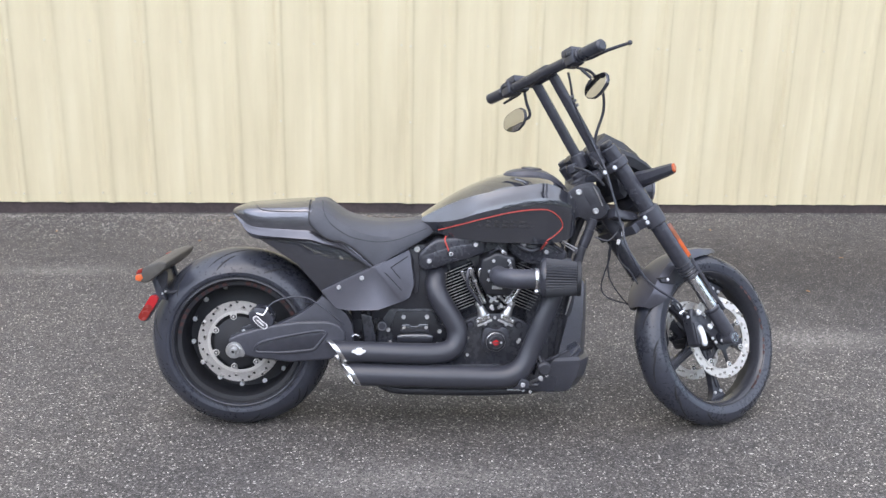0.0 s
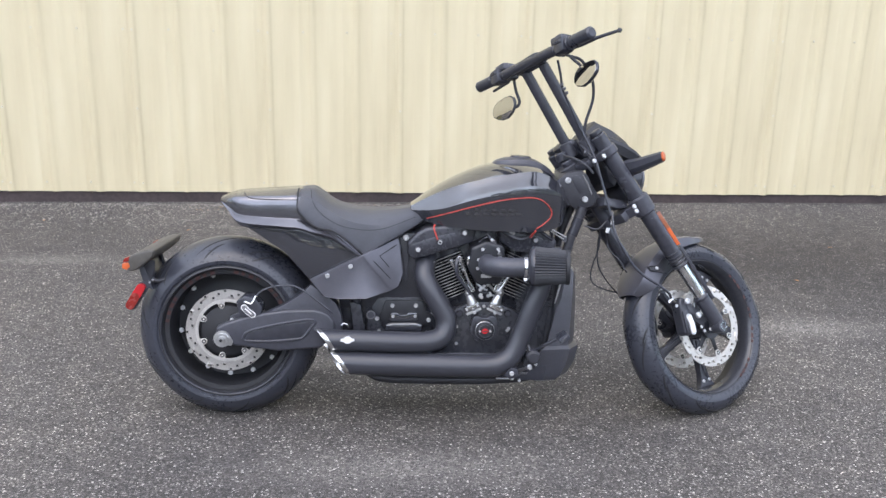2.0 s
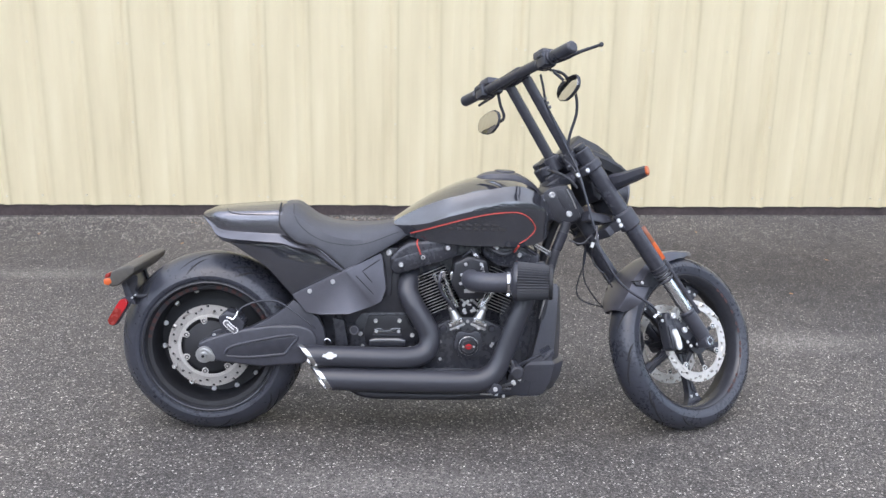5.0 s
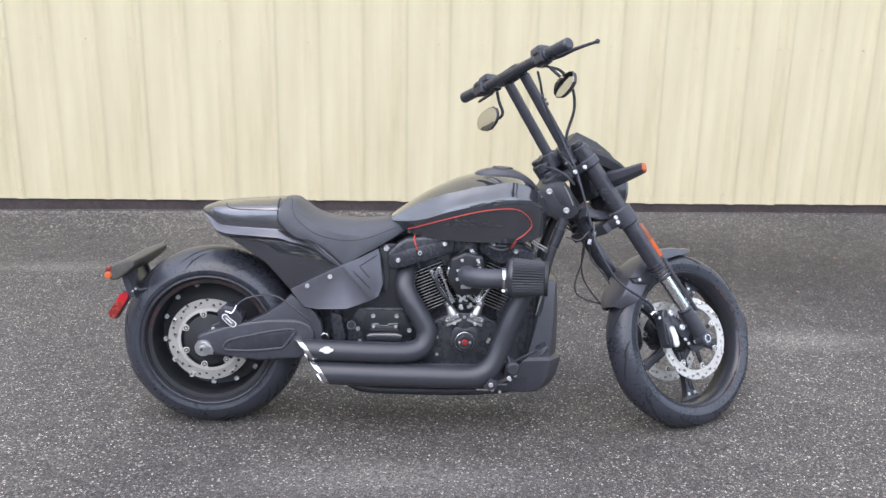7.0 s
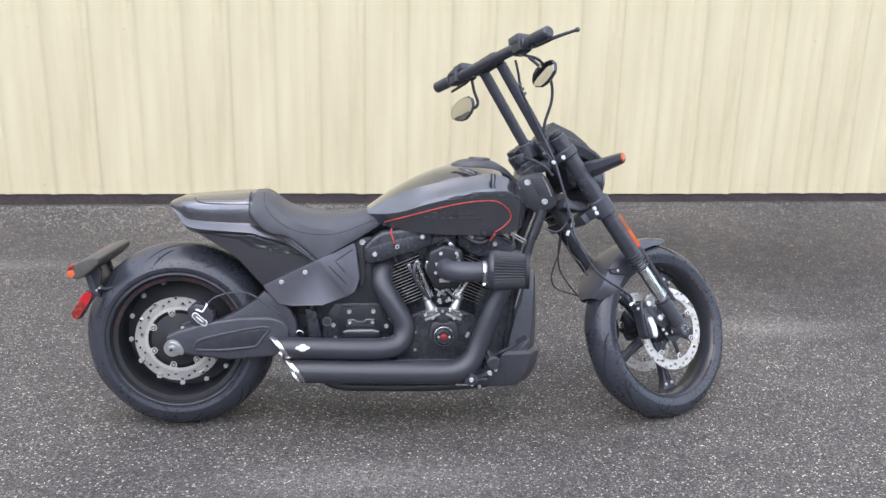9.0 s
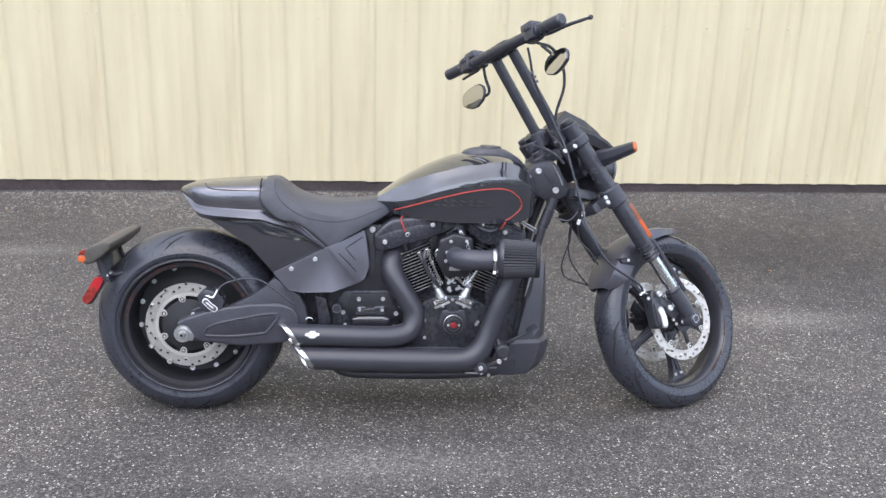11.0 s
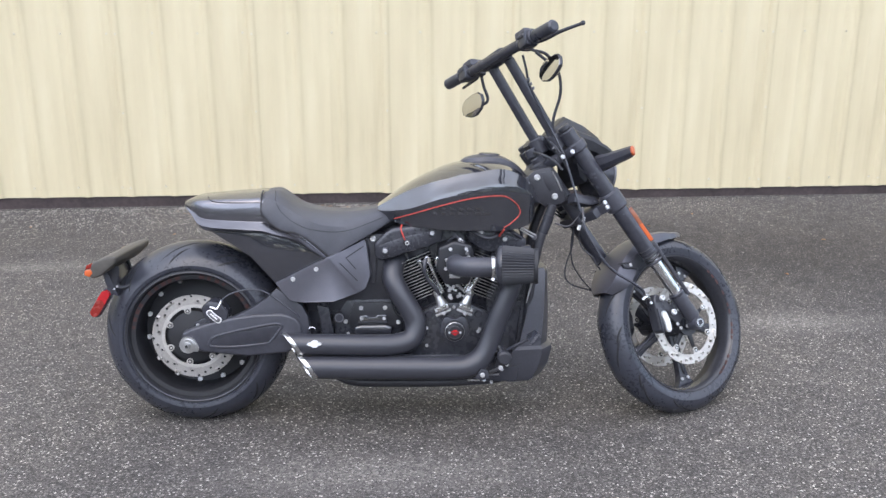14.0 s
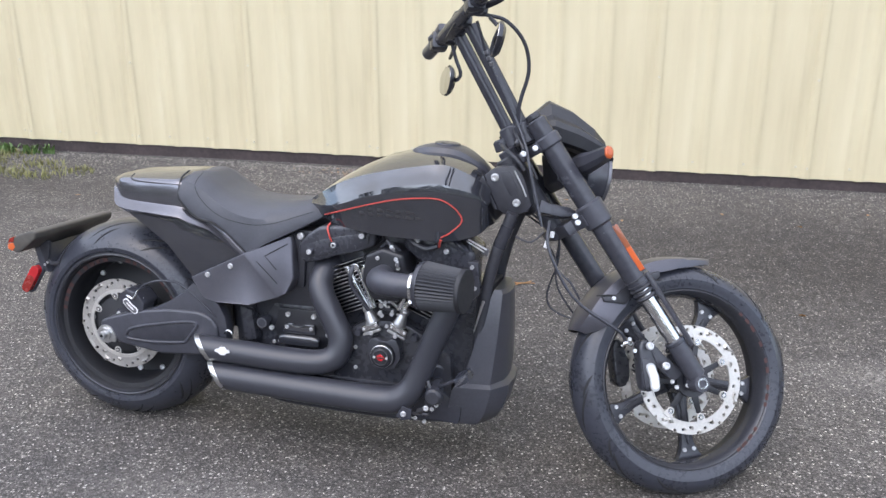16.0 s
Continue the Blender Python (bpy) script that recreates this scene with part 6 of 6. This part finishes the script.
def front_brake(side):
    v0, v1 = 0.068 * side, 0.114 * side
    c = part("front_caliper", prism([(1.556, 0.385), (1.562, 0.408), (1.577, 0.410), (1.592, 0.392), (1.610, 0.345), (1.612, 0.300), (1.602, 0.276), (1.585, 0.270), (1.570, 0.280), (1.564, 0.32)], v0, v1, 0.008, 3, to=STEER), ENGINE_BLACK, BIKE, "black front brake caliper")
    part("caliper_bridge", prism([(1.560, 0.36), (1.585, 0.36), (1.603, 0.29), (1.572, 0.28)], v1, v1 + 0.008 * side, 0.003, to=STEER), ENGINE_BLACK, c)
    part("badge", merge(pill(1.592, 0.311, v1 + 0.012 * side, v1 + 0.005 * side, 0.050, 0.028, 105, 0.003)), STEEL, c).matrix_basis = STEER
    part("badge", merge(pill(1.592, 0.311, v1 + 0.0138 * side, v1 + 0.011 * side, 0.046, 0.020, 105, 0.003)), WHITE_PRINT, c).matrix_basis = STEER
    if side < 0:
        for u, w in ((1.580, 0.394), (1.627, 0.342)):
            bolt(u, v1 - 0.012, w, 0.011, c, True)
        for u, w in ((1.655, 0.300), (1.668, 0.285), (1.53, 0.41), (1.545, 0.38), (1.60, 0.29), (1.70, 0.29)):
            bolt(u, v1 + 0.006, w, 0.006, c, True)
        part("banjo", tube([(1.505, v1, 0.392), (1.515, v1 - 0.006, 0.402), (1.532, v1 - 0.006, 0.396)], 0.006, 8, to=STEER), CHROME, c)
        part("brake_hose", tube([(1.515, v1 - 0.004, 0.402), (1.500, v1 - 0.010, 0.425), (1.455, v1 - 0.015, 0.452), (1.40, -0.12, 0.487), (1.355, -0.115, 0.53), (1.315, -0.11, 0.60), (1.295, -0.105, 0.66), (1.30, -0.10, 0.72)], 0.0045, 8, to=STEER), SATIN_BLACK, c, "black brake hose")
        part("sensor_ring", lathe([(0.03, -0.004), (0.048, -0.004), (0.048, 0.0), (0.03, 0.0)], (1.7285, -0.080, 0.3045), sides=36, to=STEER), FRAME_BLACK, c)
    return c


def cables():
    run = ([(1.075, -0.200, 1.228), (1.13, -0.205, 1.215), (1.185, -0.185, 1.170), (1.208, -0.155, 1.105), (1.198, -0.115, 1.030), (1.20, -0.09, 0.97)],
           [(1.062, -0.165, 1.222), (1.080, -0.150, 1.185), (1.105, -0.125, 1.135), (1.150, -0.110, 1.06), (1.19, -0.108, 0.985), (1.215, -0.118, 0.915), (1.225, -0.125, 0.86), (1.245, -0.122, 0.78), (1.265, -0.118, 0.70)])
    for pts, r in zip(run, (0.0052, 0.0042)):
        part("control_cable", tube(pts, r, 8, to=BAR), SATIN_BLACK, BIKE, "black control cable")
    for w, k in ((1.150, 0), (1.135, 1), (1.120, 2)):
        part("cable_tie", rod((1.094 + 0.008 * k, -0.134, w + 0.006), (1.098 + 0.008 * k, -0.131, w - 0.002), 0.0062, to=BAR), SATIN_GREY, BIKE)
    # wires and clips crowded round the upper clamp
    for pts, r in (([(1.215, -0.05, 0.985), (1.205, -0.085, 0.955), (1.215, -0.115, 0.915), (1.24, -0.12, 0.86)], 0.0045), ([(1.235, -0.03, 0.99), (1.222, -0.075, 0.94), (1.232, -0.105, 0.89), (1.262, -0.105, 0.83)], 0.004),
                   ([(1.26, 0.0, 1.0), (1.258, -0.06, 0.985), (1.275, -0.085, 0.94), (1.30, -0.085, 0.88)], 0.005), ([(1.19, 0.0, 0.94), (1.185, -0.06, 0.915), (1.20, -0.10, 0.885), (1.225, -0.11, 0.85)], 0.005)):
        part("wire", tube(pts, r, 8, to=STEER), FRAME_BLACK, BIKE)
    for u, v, w in ((1.222, -0.118, 0.905), (1.262, -0.098, 0.945), (1.205, -0.105, 0.925)):
        part("wire_clip", block((u, v, w), (0.014, 0.010, 0.012), 0.002, (0, 30, 20), to=STEER), SATIN_GREY if w > 0.92 else FRAME_BLACK, BIKE)
    part("connector", block((1.232, -0.085, 0.955), (0.040, 0.030, 0.024), 0.004, (0, 35, 10), to=STEER), SATIN_BLACK, BIKE)
    # loose loop hanging behind the fork down to the fender
    loop = ([(1.255, 0.07, 0.735), (1.293, 0.09, 0.706), (1.337, 0.09, 0.679), (1.355, 0.09, 0.649), (1.352, 0.09, 0.589), (1.335, 0.09, 0.535), (1.326, 0.09, 0.491), (1.336, 0.09, 0.458), (1.369, 0.09, 0.437), (1.424, 0.09, 0.421), (1.458, 0.09, 0.402)],
            [(1.27, 0.07, 0.74), (1.315, 0.09, 0.70), (1.352, 0.09, 0.67), (1.349, 0.09, 0.61), (1.349, 0.09, 0.556), (1.359, 0.09, 0.513), (1.39, 0.09, 0.465), (1.424, 0.09, 0.426), (1.458, 0.09, 0.40)],
            [(1.343, -0.085, 0.691), (1.345, -0.06, 0.675), (1.355, -0.02, 0.638), (1.363, -0.02, 0.607), (1.385, -0.02, 0.582), (1.404, -0.02, 0.566), (1.434, -0.02, 0.519)])
    for pts in loop:
        part("sensor_wire", tube(pts, 0.0029, 8), SATIN_BLACK, BIKE, "thin black wire looping below the neck")
    for p, q in (((1.356, -0.085, 0.720), (1.355, -0.085, 0.704)), ((1.343, -0.085, 0.692), (1.338, -0.085, 0.675))):
        part("wire_sleeve", rod(p, q, 0.006), WHITE_PRINT, BIKE, "white cable sleeve")
    part("hose_guide", tube([(1.255, -0.09, 0.70), (1.30, -0.10, 0.69), (1.335, -0.09, 0.72)], 0.003, 8), FRAME_BLACK, BIKE)


rear_wheel()
front_wheel()
frame_parts()
engine()
intake()
exhaust()
gearbox()
controls()
swingarm()
rear_brake()
tail_light()
tank()
tail()
seat()
side_cover()
for v, side in ((-0.125, -1), (0.125, 1)):
    fork(v, side)
    front_brake(side)
triple_clamp()
cowl()
handlebar()
mirror((-0.277, 1.136), 1.084, -1, [(1.085, -0.209, 1.218), (1.100, -0.222, 1.196), (1.108, -0.240, 1.172), (1.104, -0.258, 1.155), (1.098, -0.270, 1.142)])
mirror((0.162, 1.150), 1.053, 1, [(1.052, 0.085, 1.235), (1.066, 0.098, 1.200), (1.082, 0.105, 1.165), (1.078, 0.115, 1.148), (1.066, 0.140, 1.146)])
front_fender()
cables()

# ---- ground clutter ----


def scatter(name, count, place, size, material, label, category, seed):
    """Many small stones, one object: each a squashed, knobbly octahedron."""
    rnd = random.Random(seed)
    verts, faces = [], []
    for _ in range(count):
        x, y = place(rnd)
        z = ground_height(x, y)
        r = size[0] + (size[1] - size[0]) * rnd.random() ** 2.2
        spin = rnd.random() * 6.283
        base = len(verts)
        for px, py, pz in ((1, 0, 0), (0, 1, 0), (-1, 0, 0), (0, -1, 0), (0, 0, 0.75), (0, 0, -0.35)):
            k = r * rnd.uniform(0.7, 1.2)
            verts.append((x + k * (px * math.cos(spin) - py * math.sin(spin)), y + k * (px * math.sin(spin) + py * math.cos(spin)), z + k * pz))
        for a, b in ((0, 1), (1, 2), (2, 3), (3, 0)):
            faces += [(base + a, base + b, base + 4), (base + b, base + a, base + 5)]
    me = bpy.data.meshes.new(name)
    me.from_pydata(verts, [], faces)
    me.materials.append(material)
    return tagged(new(name, me), label, category, kind="stuff")


def along_wall(rnd):
    return (rnd.uniform(-6, 0.7) if rnd.random() < 0.86 else rnd.uniform(0.7, 6.5)), 6.24 - 0.60 * rnd.random() ** 2.2


def over_yard(rnd):
    return rnd.uniform(-4.5, 5), rnd.uniform(1.9, 6.0)


def in_patches(rnd):
    x, y, sx, sy = rnd.choice(((2.07, 3.79, 0.40, 0.13), (2.07, 3.79, 0.40, 0.13), (-1.85, 4.93, 0.75, 0.10), (0.12, 2.56, 0.6, 0.12), (-2.6, 5.2, 0.5, 0.12)))
    return rnd.gauss(x, sx * 0.5), rnd.gauss(y, sy * 0.5)


scatter("gathered_stones", 700, in_patches, (0.002, 0.007), GRIT, "pale grit gathered in shallow spots of the asphalt", "grit", 7)
scatter("loose_grit", 5200, along_wall, (0.003, 0.012), GRIT, "pale loose grit washed up along the shed wall", "grit", 5)
scatter("scattered_stones", 1700, over_yard, (0.0025, 0.008), GRIT, "small pale stones scattered over the asphalt", "stones", 6)


def in_litter(rnd):
    return rnd.gauss(-0.55, 0.30), min(6.26, rnd.gauss(6.14, 0.05))


scatter("leaf_litter", 420, in_litter, (0.004, 0.014), LITTER, "brown dry leaf litter and chips at the foot of the shed", "litter", 11)
scatter("washed_stones", 300, in_litter, (0.003, 0.010), GRIT, "pale small stones washed against the footing", "stones", 13)


def blades(name, spots, count, height, width, material, label, category, seed, droop):
    """Bent tapering blades in clumps, one object."""
    rnd = random.Random(seed)
    verts, faces = [], []
    for cx, cy, reach in spots:
        for _ in range(count):
            a, d = rnd.random() * 6.283, reach * rnd.random() ** 0.6
            x, y = cx + d * math.cos(a), min(6.26, cy + 0.45 * d * math.sin(a))
            z = ground_height(x, y)
            h, lean, way = height * rnd.uniform(0.4, 1.1), droop * rnd.uniform(0.3, 1.1), rnd.random() * 6.283
            wx, wy = math.cos(way), math.sin(way)
            base = len(verts)
            for t, wd in ((0, 0.7), (0.4, 1.0), (0.75, 0.75)):
                off = lean * h * t * t
                for s in (-1, 1):
                    verts.append((x + wx * off - wy * s * width * wd / 2, y + wy * off + wx * s * width * wd / 2, z + h * t))
            verts.append((x + wx * lean * h, y + wy * lean * h, z + h * (1 - 0.25 * lean)))
            faces += [(base, base + 1, base + 3, base + 2), (base + 2, base + 3, base + 5, base + 4), (base + 4, base + 5, base + 6)]
    me = bpy.data.meshes.new(name)
    me.from_pydata(verts, [], faces)
    me.materials.append(material)
    return tagged(new(name, me), label, category, kind="stuff")


blades("grass", [(-4.6 + 0.16 * i, 5.78 + 0.16 * math.sin(i * 2.3), 0.22) for i in range(12)] + [(-5.4 + 0.13 * i, 6.02 + 0.10 * math.sin(i * 1.9), 0.20) for i in range(15)], 90, 0.055, 0.007, GRASS, "thin green grass growing at the foot of the shed", "grass", 8, 0.9)
blades("weeds", [(-3.45, 6.20, 0.08), (-3.30, 6.22, 0.05), (-3.65, 6.2, 0.08), (-4.0, 6.2, 0.1)], 46, 0.08, 0.016, WEED, "broad-leaved green weeds against the footing", "weeds", 9, 0.7)


def leaf(x, y, spin, size):
    bm = bmesh.new()
    pts = [(0, -0.5), (0.22, -0.25), (0.3, 0.05), (0.16, 0.32), (0, 0.55), (-0.16, 0.32), (-0.28, 0.05), (-0.2, -0.25)]
    rim = [bm.verts.new((size * px, size * py, size * 0.16 * abs(px) * 2 + 0.001)) for px, py in pts]
    mid = [bm.verts.new((0, size * k, 0.002)) for k in (-0.2, 0.1, 0.35)]
    for loop in ((rim[0], rim[1], mid[0]), (rim[1], rim[2], mid[1], mid[0]), (rim[2], rim[3], mid[2], mid[1]), (rim[3], rim[4], mid[2]), (rim[4], rim[5], mid[2]), (rim[5], rim[6], mid[1], mid[2]), (rim[6], rim[7], mid[0], mid[1]), (rim[7], rim[0], mid[0])):
        bm.faces.new(loop)
    bmesh.ops.solidify(bm, geom=bm.faces[:] + bm.edges[:] + bm.verts[:], thickness=0.0006)
    ob = part("dry_leaf", bm, DRY_LEAF)
    ob.matrix_basis = pose(x, y, ground_height(x, y) + 0.001, 0, 0, spin)
    return tagged(ob, "small curled brown leaf lying on the asphalt", "leaf", "fallen leaves")


FIRST = leaf(2.352, 4.514, 20, 0.032)
for x, y, spin in ((1.75, 4.32, 80), (0.95, 5.5, 10), (1.5, 5.75, 200), (-1.2, 5.6, 140), (-2.4, 5.3, 300), (2.9, 5.2, 250), (1.9, 5.6, 45), (-0.3, 5.7, 100), (3.2, 4.4, 330), (-2.2, 5.85, 15), (0.6, 5.85, 60), (2.3, 5.9, 170)):
    copy_thing(FIRST, pose(x, y, ground_height(x, y) + 0.001, 0, 0, spin))


def twig(pts, r):
    return tagged(part("twig", tube(pts, [r, r * 0.8, r * 0.5], 6, 3), DRY_LEAF), "dry brown twig lying on the asphalt", "twig", "twigs")


twig([(0.46, 4.40, 0.005), (0.53, 4.41, 0.006), (0.62, 4.43, 0.005)], 0.004)
twig([(0.50, 4.37, 0.005), (0.56, 4.40, 0.010), (0.60, 4.45, 0.006)], 0.003)


def added_woods():
    """An unseen belt of trees added far behind the camera's back to darken low reflections and close the yard: trunks
    with crowns of loose leaf clumps, one object.
    """
    rnd = random.Random(12)
    verts, faces = [], []

    def tuft(x, y, z, r):
        base = len(verts)
        for _ in range(5):
            verts.append((x + rnd.uniform(-r, r), y + rnd.uniform(-r, r), z + rnd.uniform(-r, r) * 0.8))
        faces.extend([(base, base + 1, base + 2), (base + 2, base + 3, base + 4), (base, base + 3, base + 1)])
    for k in range(40):
        a = radians(178 + 184 * k / 39)
        d = rnd.uniform(34, 44)
        x, y, h = d * math.cos(a), 3 + d * math.sin(a), rnd.uniform(7.5, 12)
        base = len(verts)
        for z, r in ((0, 0.35), (h * 0.6, 0.16)):
            verts.extend([(x + r * math.cos(s * 1.257), y + r * math.sin(s * 1.257), z) for s in range(5)])
        faces.extend([(base + s, base + (s + 1) % 5, base + 5 + (s + 1) % 5, base + 5 + s) for s in range(5)])
        for _ in range(240):
            t = rnd.random()
            reach = (1.2 + 3.0 * math.sin(math.pi * min(1, t * 0.85 + 0.12))) * rnd.random() ** 0.4
            b = rnd.random() * 6.283
            tuft(x + reach * math.cos(b), y + reach * math.sin(b), 0.6 + t * h, 0.75)
    me = bpy.data.meshes.new("added_woods")
    me.from_pydata(verts, [], faces)
    me.materials.append(WOODS)
    return tagged(new("added_woods", me), "unseen dark green belt of trees, added for dark low reflections", "trees", kind="stuff")


added_woods()
